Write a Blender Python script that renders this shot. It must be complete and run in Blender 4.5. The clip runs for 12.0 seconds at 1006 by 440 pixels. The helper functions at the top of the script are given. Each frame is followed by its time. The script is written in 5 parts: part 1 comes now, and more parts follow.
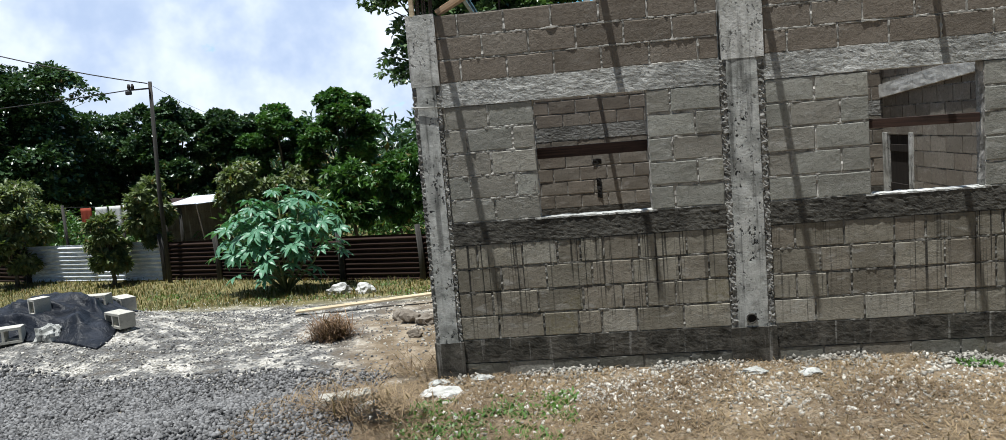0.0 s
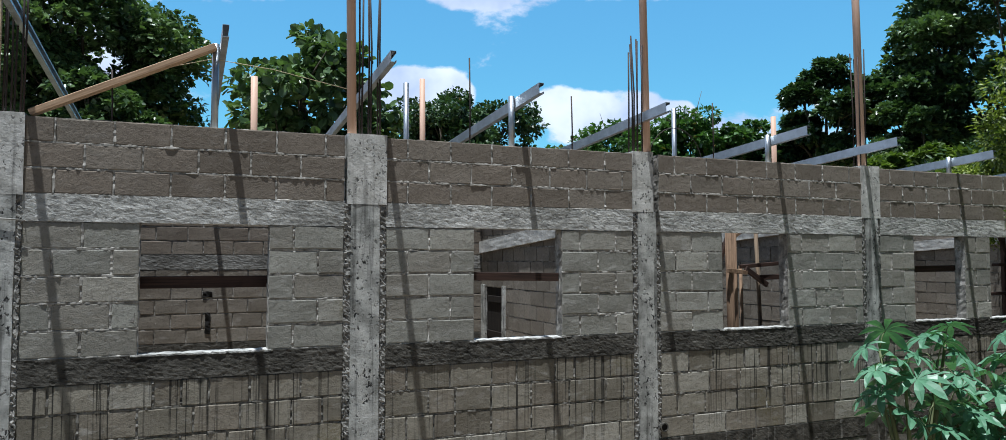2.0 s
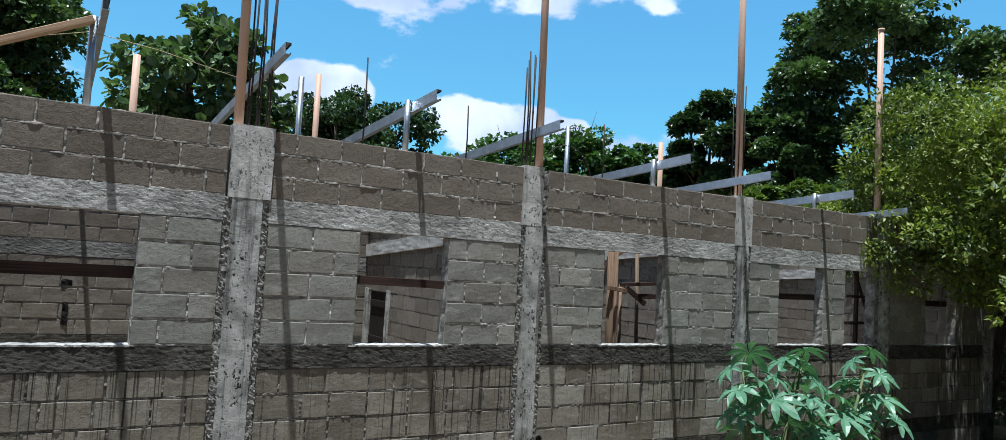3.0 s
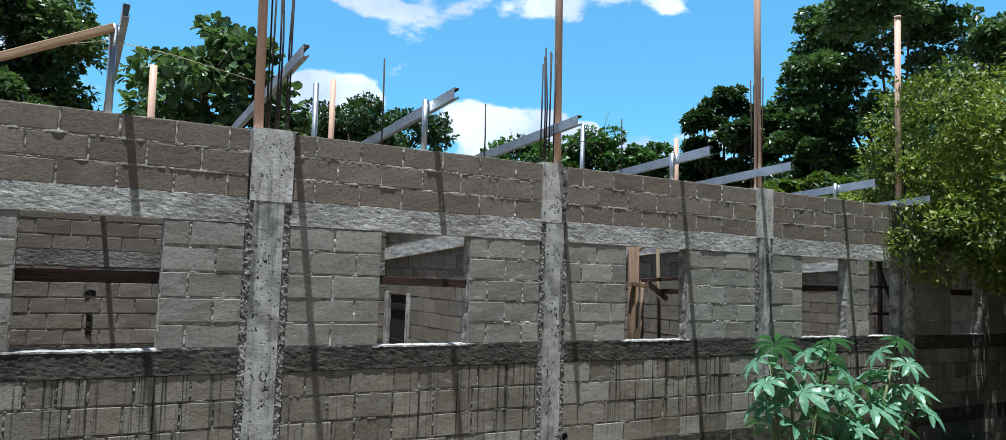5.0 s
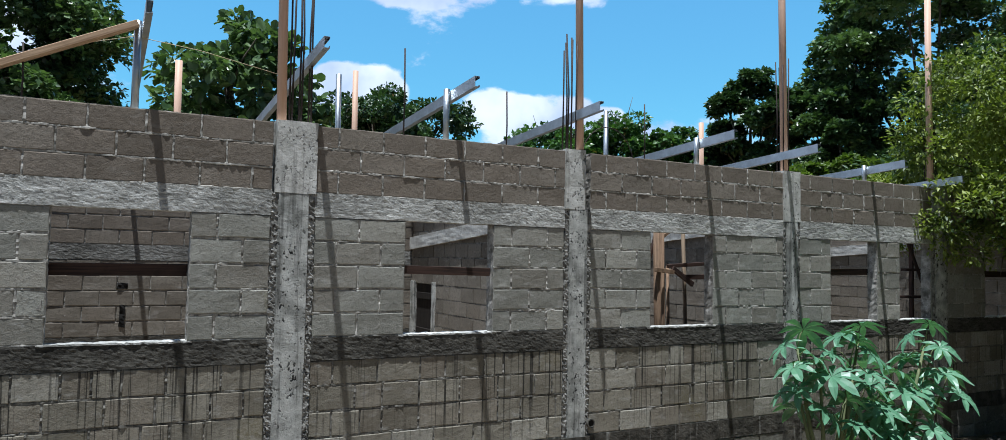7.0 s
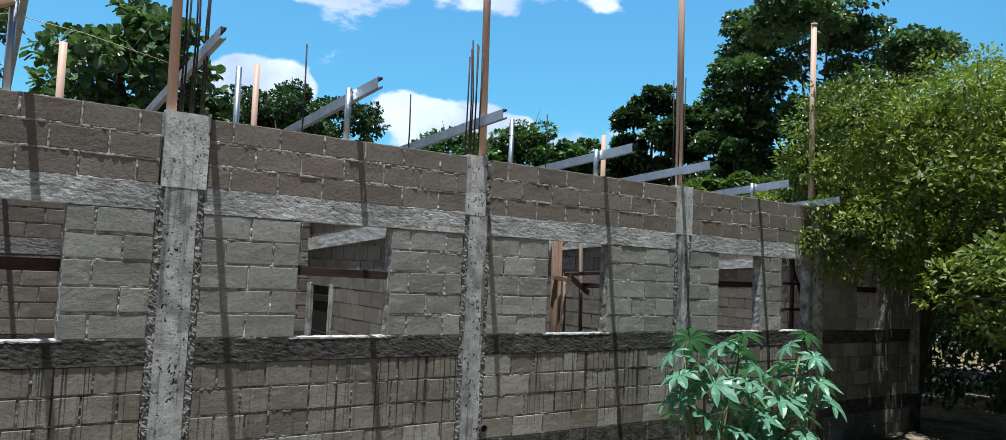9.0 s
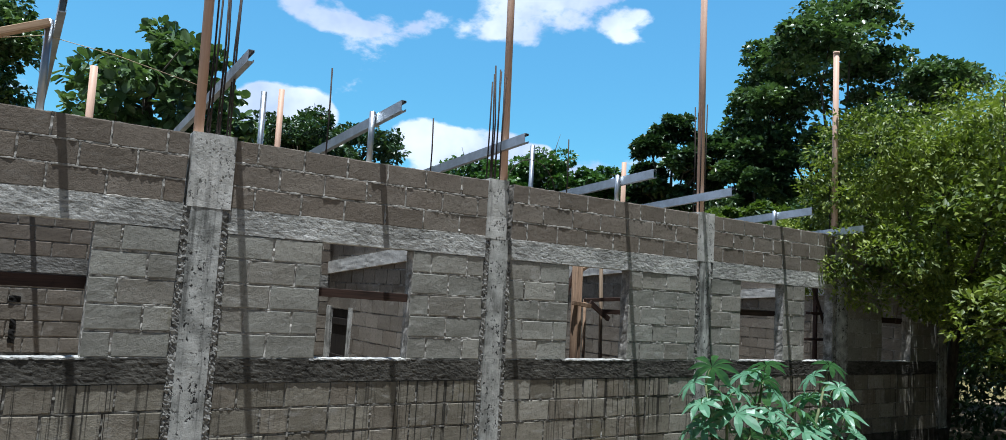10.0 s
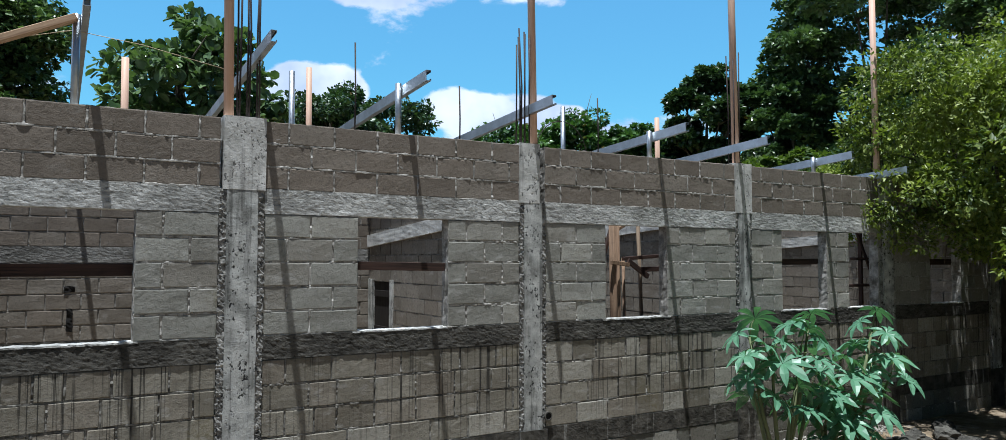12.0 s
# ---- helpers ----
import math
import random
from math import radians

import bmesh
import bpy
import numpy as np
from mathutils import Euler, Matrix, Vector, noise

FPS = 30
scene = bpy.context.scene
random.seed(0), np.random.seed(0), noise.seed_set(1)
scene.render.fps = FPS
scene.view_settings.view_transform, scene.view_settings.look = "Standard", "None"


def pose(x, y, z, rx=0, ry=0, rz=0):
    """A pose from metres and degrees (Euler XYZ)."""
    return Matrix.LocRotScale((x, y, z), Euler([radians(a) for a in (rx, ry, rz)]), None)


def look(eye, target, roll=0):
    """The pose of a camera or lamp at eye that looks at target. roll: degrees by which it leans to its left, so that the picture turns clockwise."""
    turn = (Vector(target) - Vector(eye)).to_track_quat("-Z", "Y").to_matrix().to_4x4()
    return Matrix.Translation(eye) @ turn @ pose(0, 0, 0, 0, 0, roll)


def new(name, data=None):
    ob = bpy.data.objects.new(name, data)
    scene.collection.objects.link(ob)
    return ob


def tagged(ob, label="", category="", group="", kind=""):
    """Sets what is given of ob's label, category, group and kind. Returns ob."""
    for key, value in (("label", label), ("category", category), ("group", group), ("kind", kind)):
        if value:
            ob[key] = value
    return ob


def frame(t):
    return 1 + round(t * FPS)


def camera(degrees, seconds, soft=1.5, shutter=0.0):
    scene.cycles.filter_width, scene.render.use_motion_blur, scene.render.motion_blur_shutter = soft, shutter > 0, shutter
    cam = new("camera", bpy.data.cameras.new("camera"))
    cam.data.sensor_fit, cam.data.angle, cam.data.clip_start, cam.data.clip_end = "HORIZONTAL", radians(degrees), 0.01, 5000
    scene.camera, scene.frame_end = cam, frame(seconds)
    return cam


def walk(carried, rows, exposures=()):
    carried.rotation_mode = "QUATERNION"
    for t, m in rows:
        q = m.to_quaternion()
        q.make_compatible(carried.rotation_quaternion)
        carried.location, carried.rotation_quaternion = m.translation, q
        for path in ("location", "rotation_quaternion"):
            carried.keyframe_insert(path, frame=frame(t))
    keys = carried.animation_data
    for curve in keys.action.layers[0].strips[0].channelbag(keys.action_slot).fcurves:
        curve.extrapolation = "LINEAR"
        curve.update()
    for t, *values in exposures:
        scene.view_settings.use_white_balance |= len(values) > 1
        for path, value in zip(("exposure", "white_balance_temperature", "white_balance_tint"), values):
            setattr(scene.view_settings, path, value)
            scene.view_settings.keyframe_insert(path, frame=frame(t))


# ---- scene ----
cam = camera(67.2, 12.0, soft=0.45)
PATH = [
    (0, (1.787, -6.75, 2.025), (1.567, -4.774, 1.806), -4.8),
    (0.5, (1.697, -6.691, 2.029), (1.609, -4.703, 1.83), -0.7),
    (1, (1.685, -6.629, 2.032), (1.901, -4.65, 1.841), 1.2),
    (1.4, (1.722, -6.68, 2.03), (2.216, -4.742, 2.011), 1.7),
    (1.5, (1.733, -6.697, 2.045), (2.313, -4.783, 2.03), 1.9),
    (2, (1.735, -6.675, 2.035), (2.502, -4.831, 2.137), 0.0),
    (2.5, (1.736, -6.674, 2.024), (2.641, -4.895, 2.142), 0.6),
    (3, (1.767, -6.671, 2.042), (2.787, -4.956, 2.172), 3.4),
    (3.2, (1.765, -6.67, 2.05), (2.792, -4.959, 2.191), 3.6),
    (4.8, (1.71, -6.581, 1.962), (2.725, -4.861, 2.057), 3.0),
    (5, (1.72, -6.616, 1.971), (2.709, -4.884, 2.111), 1.9),
    (5.5, (1.747, -6.66, 1.971), (2.669, -4.891, 2.116), -0.8),
    (6, (1.733, -6.647, 1.965), (2.57, -4.835, 2.094), -1.3),
    (6.5, (1.718, -6.634, 1.959), (2.49, -4.793, 2.082), 0.2),
    (7, (1.74, -6.626, 1.97), (2.672, -4.86, 2.077), 1.1),
    (7.5, (1.749, -6.671, 1.982), (2.775, -4.961, 2.129), 1.0),
    (7.7, (1.755, -6.65, 1.988), (2.845, -4.977, 2.104), 0.9),
    (9.3, (1.808, -6.67, 1.967), (2.953, -5.035, 2.099), 2.9),
    (9.5, (1.809, -6.676, 1.961), (2.938, -5.031, 2.108), 3.6),
    (10, (1.784, -6.64, 1.928), (2.879, -4.978, 2.128), 3.4),
    (10.5, (1.795, -6.654, 1.929), (2.822, -4.948, 2.114), 2.0),
    (11, (1.81, -6.664, 1.925), (2.826, -4.947, 2.063), 0.7),
    (11.5, (1.805, -6.637, 1.927), (2.822, -4.919, 2.042), 0.3),
    (12, (1.822, -6.66, 1.926), (2.839, -4.941, 2.031), 0.1),
]
walk(cam, [(t, look(eye, target, roll)) for t, eye, target, roll in PATH], exposures=[(0, 0.0, 6080, 8), (0.5, -0.2, 6300, 9), (1.0, -0.2, 6500, 10), (1.4, -0.12, 6250, 9), (2.2, -0.05, 5740, 8), (5.0, 0.12, 5740, 8), (6.0, 0.0, 5740, 8), (10.0, 0.0, 5740, 8), (10.5, -0.2, 5740, 8), (11.0, -0.05, 5740, 8), (12, 0.0, 5740, 8)])

# ---- world and sun ----
SUN_DIR = Vector((-0.13, -0.145, 1.0)).normalized()   # towards the sun, nearly overhead

world = bpy.data.worlds.new("sky")
scene.world = world
world.use_nodes = True


class Nodes:
    """Short hand for building a node tree."""

    def __init__(self, tree):
        self.tree = tree
        tree.nodes.clear()

    def add(self, kind, inputs=(), **settings):
        node = self.tree.nodes.new(kind)
        for key, value in settings.items():
            setattr(node, key, value)
        for key, value in dict(inputs).items():
            if isinstance(value, bpy.types.NodeSocket):
                self.tree.links.new(value, node.inputs[key])
            else:
                node.inputs[key].default_value = value
        return node

    def math(self, op, a, b=0.0, clamp=False):
        return self.add("ShaderNodeMath", {0: a, 1: b}, operation=op, use_clamp=clamp).outputs[0]

    def mix(self, fac, a, b, blend="MIX"):
        node = self.add("ShaderNodeMix", {0: fac, 6: a, 7: b}, data_type="RGBA", blend_type=blend)
        return node.outputs[2]

    def ramp(self, value, lo, hi, a=0.0, b=1.0, smooth=True):
        return self.add("ShaderNodeMapRange", {0: value, 1: lo, 2: hi, 3: a, 4: b},
                        interpolation_type="SMOOTHSTEP" if smooth else "LINEAR").outputs[0]

    def noise(self, vector, scale, detail=4.0, rough=0.55, distortion=0.0):
        return self.add("ShaderNodeTexNoise", {"Vector": vector, "Scale": scale, "Detail": detail, "Roughness": rough,
                                               "Distortion": distortion}).outputs[0]

    def stretch(self, vector, scale):
        return self.add("ShaderNodeMapping", {"Vector": vector, "Scale": scale}).outputs[0]


def build_sky():
    n = Nodes(world.node_tree)
    way = n.add("ShaderNodeTexCoord").outputs["Generated"]
    sky = n.add("ShaderNodeTexSky", sky_type="NISHITA", sun_disc=False, sun_elevation=math.asin(SUN_DIR.z),
                sun_rotation=math.atan2(SUN_DIR.x, SUN_DIR.y), air_density=1.0, dust_density=0.15, ozone_density=4.0)
    xyz = n.add("ShaderNodeSeparateXYZ", {0: way}).outputs
    # cumulus: noise on the directions, flattened, thicker low over the horizon and towards the west
    low = n.ramp(xyz[2], 0.10, 0.4, 0.05, -0.04)
    west = n.math("MULTIPLY", n.ramp(xyz[0], 0.12, -0.22, 0.0, 0.50), n.ramp(xyz[1], 0.0, 0.5))
    puffs = n.noise(n.stretch(way, (1.0, 1.0, 1.9)), 5.2, 9.0, 0.55, 0.15)
    rolled = n.math("ADD", n.math("MULTIPLY", n.math("SUBTRACT", puffs, 0.5), 1.7), 0.47)
    dens = n.math("ADD", n.math("ADD", rolled, low), west)
    # banks of cumulus that stand over the trees
    for az, el, wide, high, gain in ((15.4, 11.4, 3.6, 2.9, 0.46), (18.4, 12.2, 2.0, 2.0, 0.40), (27.2, 11.0, 3.6, 2.5, 0.46), (31.6, 10.6, 3.4, 2.3, 0.44), (35.6, 10.4, 1.7, 1.4, 0.36),
                                   (33.0, 21.0, 9.0, 2.7, 0.36), (19.5, 20.0, 4.0, 1.7, 0.22), (43.5, 20.2, 3.4, 1.5, 0.24), (63.4, 14.2, 2.2, 1.7, 0.40)):
        a, e = radians(az), radians(el)
        side = Vector((math.cos(a), -math.sin(a), 0)) / radians(wide)
        ahead = Vector((math.sin(a), math.cos(a), 0))
        u = n.add("ShaderNodeVectorMath", {0: way, 1: side}, operation="DOT_PRODUCT").outputs["Value"]
        f = n.add("ShaderNodeVectorMath", {0: way, 1: ahead}, operation="DOT_PRODUCT").outputs["Value"]
        v = n.math("DIVIDE", n.math("SUBTRACT", xyz[2], math.sin(e)), radians(high))
        r = n.math("ADD", n.math("MULTIPLY", u, u), n.math("MULTIPLY", v, v))
        blob = n.math("MULTIPLY", n.ramp(r, 1.5, 0.0), n.math("GREATER_THAN", f, 0.0))
        dens = n.math("ADD", dens, n.math("MULTIPLY", blob, gain))
    cover = n.ramp(dens, 0.64, 0.76)
    shade = n.ramp(n.noise(way, 7.0, 5.0), 0.35, 0.7)
    cloud = n.mix(shade, (6.3, 7.5, 9.9, 1), (11.8, 12.3, 13.0, 1))
    # the sky is a deep clear blue
    north = n.mix(n.ramp(xyz[2], 0.10, 0.42), (1.00, 1.74, 1.60, 1), (1.34, 2.20, 2.06, 1))
    tint = n.mix(n.ramp(xyz[1], -0.1, 0.45), (0.31, 0.355, 0.36, 1), n.mix(n.ramp(xyz[2], 0.45, 0.85), north, (0.7, 0.95, 1.0, 1)))
    deep = n.mix(1.0, sky.outputs[0], tint, "MULTIPLY")
    both = n.mix(cover, deep, cloud)
    bg = n.add("ShaderNodeBackground", {"Color": both, "Strength": 0.09})
    n.add("ShaderNodeOutputWorld", {"Surface": bg.outputs[0]})


build_sky()
sun = new("sun", bpy.data.lights.new("sun", "SUN"))
sun.data.energy, sun.data.angle, sun.data.color = 6.6, radians(0.55), (1.0, 0.965, 0.90)
sun.rotation_euler = SUN_DIR.to_track_quat("Z", "Y").to_euler()

# ---- materials ----


def material(name, build):
    m = bpy.data.materials.new(name)
    m.use_nodes = True
    n = Nodes(m.node_tree)
    n.add("ShaderNodeOutputMaterial", {"Surface": build(n)})
    return m


def surface(n, color, rough=0.9, metal=0.0, height=None, strength=0.4, distance=0.02, spec=0.3):
    inputs = {"Base Color": color, "Roughness": rough, "Metallic": metal, "Specular IOR Level": spec}
    if height is not None:
        inputs["Normal"] = n.add("ShaderNodeBump", {"Strength": strength, "Distance": distance, "Height": height}).outputs[0]
    return n.add("ShaderNodeBsdfPrincipled", inputs).outputs[0]


def block_material(name, dark, light, streaks, cement):
    """Hollow concrete block, each in a tone of its own, with pits, cement smears and dark runs below the sill beam."""
    def build(n):
        pos = n.add("ShaderNodeNewGeometry").outputs["Position"]
        rnd = n.add("ShaderNodeObjectInfo").outputs["Random"]
        fine = n.noise(pos, 95.0, 4.0, 0.7)
        grain = n.noise(pos, 28.0, 5.0, 0.65)
        big = n.noise(pos, 2.3, 4.0)
        tone = n.math("ADD", n.math("MULTIPLY", rnd, 0.65), n.math("MULTIPLY", n.ramp(big, 0.3, 0.7), 0.35))
        color = n.mix(tone, dark, light)
        odd = n.math("FRACT", n.math("MULTIPLY", rnd, 7.31))
        color = n.mix(n.ramp(odd, 0.45, 1.0, 0.0, 0.35), color, (0.255, 0.213, 0.170, 1))
        pale = n.math("GREATER_THAN", n.math("FRACT", n.math("MULTIPLY", rnd, 23.7)), 0.88)
        color = n.mix(n.math("MULTIPLY", pale, 0.45 if streaks else 0.1), color, (0.50, 0.48, 0.42, 1))
        color = n.mix(n.ramp(grain, 0.46, 0.72, 0.0, 0.5), color, tuple(c * 0.55 for c in dark[:3]) + (1,))
        color = n.mix(n.ramp(fine, 0.52, 0.70, 0.0, 0.42), color, tuple(c * 0.45 for c in dark[:3]) + (1,))
        smear = n.ramp(n.noise(n.stretch(pos, (1.0, 1.0, 2.2)), 5.5, 6.0, 0.62, 0.4), 0.54, 0.68, 0.0, cement)
        color = n.mix(smear, color, (0.44, 0.43, 0.40, 1))
        if streaks:
            z = n.add("ShaderNodeSeparateXYZ", {0: pos}).outputs[2]
            runs = n.ramp(n.noise(n.stretch(pos, (33.0, 1.0, 0.35)), 1.0, 3.0, 0.6), 0.54, 0.62)
            where = n.ramp(n.noise(n.stretch(pos, (1.6, 1.0, 0.25)), 1.0, 2.0), 0.36, 0.50)
            fade = n.math("MULTIPLY", n.ramp(n.math("ADD", z, n.math("MULTIPLY", big, 0.8)), 0.45, 1.0), n.ramp(z, 1.3, 1.12))
            color = n.mix(n.math("MULTIPLY", n.math("MULTIPLY", runs, where), n.math("MULTIPLY", fade, 0.9)), color, (0.03, 0.029, 0.027, 1))
            moss = n.math("MULTIPLY", n.ramp(n.noise(pos, 1.1, 3.0), 0.60, 0.70), n.ramp(grain, 0.4, 0.6, 0.0, 0.35))
            color = n.mix(moss, color, (0.20, 0.17, 0.07, 1))
        h = n.math("ADD", n.math("ADD", n.math("MULTIPLY", grain, 0.8), n.math("MULTIPLY", fine, 0.5)), n.math("MULTIPLY", n.noise(pos, 11.0, 3.0), 0.5))
        return surface(n, color, 0.95, height=h, strength=0.8, distance=0.009, spec=0.12)
    return material(name, build)


def concrete_material(name, dark, light, scale=1.0, stain=(0.05, 0.05, 0.045, 1), stained=0.5, rough_height=0.02, pits=0.4):
    def build(n):
        pos = n.add("ShaderNodeNewGeometry").outputs["Position"]
        big = n.noise(pos, 2.0 * scale, 5.0, 0.6)
        mid = n.noise(pos, 11.0 * scale, 6.0, 0.7)
        fine = n.noise(pos, 70.0, 4.0, 0.7)
        color = n.mix(n.ramp(big, 0.25, 0.75), dark, light)
        color = n.mix(n.ramp(mid, 0.50, 0.72, 0.0, 0.5), color, tuple(c * 0.5 for c in dark[:3]) + (1,))
        runs = n.noise(n.stretch(pos, (14.0, 14.0, 0.8)), 1.0, 4.0, 0.6)
        color = n.mix(n.ramp(runs, 0.50, 0.66, 0.0, stained), color, stain)
        color = n.mix(n.ramp(runs, 0.42, 0.30, 0.0, 0.35), color, (0.50, 0.49, 0.46, 1))
        hole = n.noise(n.stretch(pos, (1.0, 1.0, 0.7)), 34.0, 3.0, 0.6)
        hole = n.math("MULTIPLY", n.ramp(hole, 0.57, 0.65), n.ramp(n.noise(pos, 3.6, 4.0), 0.42, 0.56, 0.0, pits))
        color = n.mix(hole, color, (0.03, 0.03, 0.03, 1))
        h = n.math("SUBTRACT", n.math("ADD", n.math("MULTIPLY", mid, 1.0), n.math("MULTIPLY", fine, 0.35)), hole)
        return surface(n, color, 0.93, height=h, strength=0.6, distance=rough_height * 0.5, spec=0.2)
    return material(name, build)


def beam_material(name, dark, light, pits):
    """Concrete cast against boards: ragged layers that run along the beam."""
    def build(n):
        pos = n.add("ShaderNodeNewGeometry").outputs["Position"]
        layers = n.noise(n.stretch(pos, (6.0, 6.0, 22.0)), 1.0, 8.0, 0.74, 0.1)
        clots = n.noise(n.stretch(pos, (17.0, 17.0, 30.0)), 1.0, 5.0, 0.72, 0.2)
        big = n.noise(n.stretch(pos, (1.0, 1.0, 2.0)), 1.3, 4.0, 0.6)
        fine = n.noise(pos, 75.0, 4.0, 0.7)
        color = n.mix(n.ramp(n.math("ADD", n.math("MULTIPLY", layers, 0.6), n.math("MULTIPLY", big, 0.4)), 0.36, 0.64), dark, light)
        color = n.mix(n.ramp(clots, 0.54, 0.66, 0.0, pits), color, tuple(c * 0.28 for c in dark[:3]) + (1,))
        color = n.mix(n.ramp(fine, 0.55, 0.75, 0.0, 0.4), color, tuple(c * 0.5 for c in dark[:3]) + (1,))
        h = n.math("SUBTRACT", n.math("ADD", layers, n.math("MULTIPLY", fine, 0.3)), n.math("MULTIPLY", clots, 0.8))
        return surface(n, color, 0.94, height=h, strength=0.9, distance=0.018, spec=0.15)
    return material(name, build)


def grain_material(name, dark, light, axis_scale, rough=0.8, spots=0.3, height=0.004):
    """Wood or bark: long grain along one axis of the object's own space."""
    def build(n):
        pos = n.add("ShaderNodeTexCoord").outputs["Object"]
        rnd = n.add("ShaderNodeObjectInfo").outputs["Random"]
        shifted = n.add("ShaderNodeVectorMath", {0: pos, 1: n.add("ShaderNodeCombineXYZ", {0: rnd, 1: rnd, 2: rnd}).outputs[0]}, operation="ADD").outputs[0]
        g = n.noise(n.stretch(shifted, axis_scale), 1.0, 5.0, 0.65, 0.3)
        s = n.noise(shifted, 9.0, 4.0)
        color = n.mix(n.ramp(g, 0.3, 0.7), dark, light)
        color = n.mix(n.ramp(s, 0.55, 0.75, 0.0, spots), color, tuple(c * 0.4 for c in dark[:3]) + (1,))
        return surface(n, color, rough, height=g, strength=0.5, distance=height)
    return material(name, build)


def leaf_material(name, dark, light, gloss=0.42, clear=0.25, dry=0.0):
    def build(n):
        geo = n.add("ShaderNodeNewGeometry")
        rnd = geo.outputs["Random Per Island"]
        big = n.noise(geo.outputs["Position"], 0.9, 3.0)
        tone = n.math("ADD", n.math("MULTIPLY", rnd, 0.6), n.math("MULTIPLY", n.ramp(big, 0.35, 0.65), 0.4))
        color = n.mix(tone, dark, light)
        if dry:
            color = n.mix(n.math("MULTIPLY", n.math("GREATER_THAN", rnd, 1.0 - dry), 0.8), color, (0.16, 0.10, 0.03, 1))
        shell = surface(n, color, gloss, spec=0.5)
        glow = n.add("ShaderNodeBsdfTranslucent", {"Color": n.mix(1.0, color, (1.3, 1.5, 0.6, 1), "MULTIPLY")}).outputs[0]
        return n.add("ShaderNodeMixShader", {0: clear, 1: shell, 2: glow}).outputs[0]
    return material(name, build)


def metal_material(name, base, rough, rust=0.0, metal=1.0):
    def build(n):
        pos = n.add("ShaderNodeTexCoord").outputs["Object"]
        big = n.noise(pos, 5.0, 5.0, 0.65)
        fine = n.noise(pos, 45.0, 3.0)
        color = n.mix(n.ramp(big, 0.35, 0.65), tuple(c * 0.78 for c in base[:3]) + (1,), base)
        spots = n.ramp(n.noise(n.stretch(pos, (1.0, 1.0, 1.0)), 2.2, 6.0, 0.7), 0.72 - 0.5 * rust, 0.86 - 0.5 * rust)
        spots = n.math("MULTIPLY", spots, 1.0 if rust else 0.0)
        color = n.mix(spots, color, (0.026, 0.012, 0.008, 1))
        shiny = n.math("SUBTRACT", metal, n.math("MULTIPLY", spots, metal))
        r = n.math("ADD", n.ramp(fine, 0.3, 0.7, rough - 0.06, rough + 0.08), n.math("MULTIPLY", spots, 0.4))
        return surface(n, color, r, shiny, height=fine, strength=0.1, distance=0.003, spec=0.5)
    return material(name, build)


M_BLOCK_TOP = block_material("brown_block", (0.162, 0.138, 0.112, 1), (0.260, 0.226, 0.188, 1), False, 0.14)
M_BLOCK = block_material("grey_block", (0.220, 0.217, 0.190, 1), (0.395, 0.390, 0.348, 1), True, 0.6)
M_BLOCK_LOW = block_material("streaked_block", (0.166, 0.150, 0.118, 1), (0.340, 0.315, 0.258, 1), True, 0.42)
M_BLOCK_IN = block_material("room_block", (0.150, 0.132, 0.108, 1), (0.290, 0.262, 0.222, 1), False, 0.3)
# darker tone for the courses below the plinth beam
M_BLOCK_BASE = block_material("dark_base_block", (0.090, 0.086, 0.072, 1), (0.23, 0.222, 0.19, 1), True, 0.3)
M_BLOCK_LOOSE = block_material("loose_block", (0.46, 0.44, 0.38, 1), (0.62, 0.60, 0.53, 1), False, 0.3)
M_MORTAR = concrete_material("mortar", (0.09, 0.085, 0.072, 1), (0.50, 0.475, 0.435, 1), 3.5, stained=0.4, rough_height=0.012)
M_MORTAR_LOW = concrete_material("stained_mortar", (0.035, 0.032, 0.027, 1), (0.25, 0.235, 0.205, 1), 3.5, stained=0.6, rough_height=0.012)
M_BEAD = concrete_material("squeezed_mortar", (0.16, 0.152, 0.132, 1), (0.58, 0.555, 0.51, 1), 3.5, stained=0.35, rough_height=0.01)
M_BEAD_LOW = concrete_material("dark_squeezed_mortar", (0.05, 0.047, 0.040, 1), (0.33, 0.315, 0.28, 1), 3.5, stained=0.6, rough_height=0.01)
M_COLUMN = concrete_material("column_concrete", (0.21, 0.213, 0.197, 1), (0.64, 0.642, 0.61, 1), 2.6, stained=0.65, pits=1.0)
M_COMB = concrete_material("honeycombed_concrete", (0.095, 0.092, 0.083, 1), (0.44, 0.43, 0.40, 1), 5.0, stained=0.3, rough_height=0.04, pits=1.0)
M_COLUMN_TOP = concrete_material("new_column_concrete", (0.40, 0.395, 0.365, 1), (0.72, 0.71, 0.675, 1), 2.6, stained=0.45, pits=0.8)
M_CROWN = beam_material("beam_concrete", (0.23, 0.228, 0.212, 1), (0.68, 0.677, 0.645, 1), 0.7)
# darker copy of the beam concrete: the back room's shade is in its colour
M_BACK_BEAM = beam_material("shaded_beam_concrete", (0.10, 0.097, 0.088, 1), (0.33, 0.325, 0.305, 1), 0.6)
# near black: stains, and the rough face's own shadow put into the colour
M_SILL = beam_material("weathered_self_shaded_concrete", (0.034, 0.032, 0.028, 1), (0.135, 0.128, 0.112, 1), 0.8)
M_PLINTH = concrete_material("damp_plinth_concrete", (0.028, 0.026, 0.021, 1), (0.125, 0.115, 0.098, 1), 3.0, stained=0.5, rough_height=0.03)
M_CEMENT = concrete_material("cement_skim", (0.45, 0.44, 0.41, 1), (0.62, 0.61, 0.58, 1), 2.0, stained=0.1)
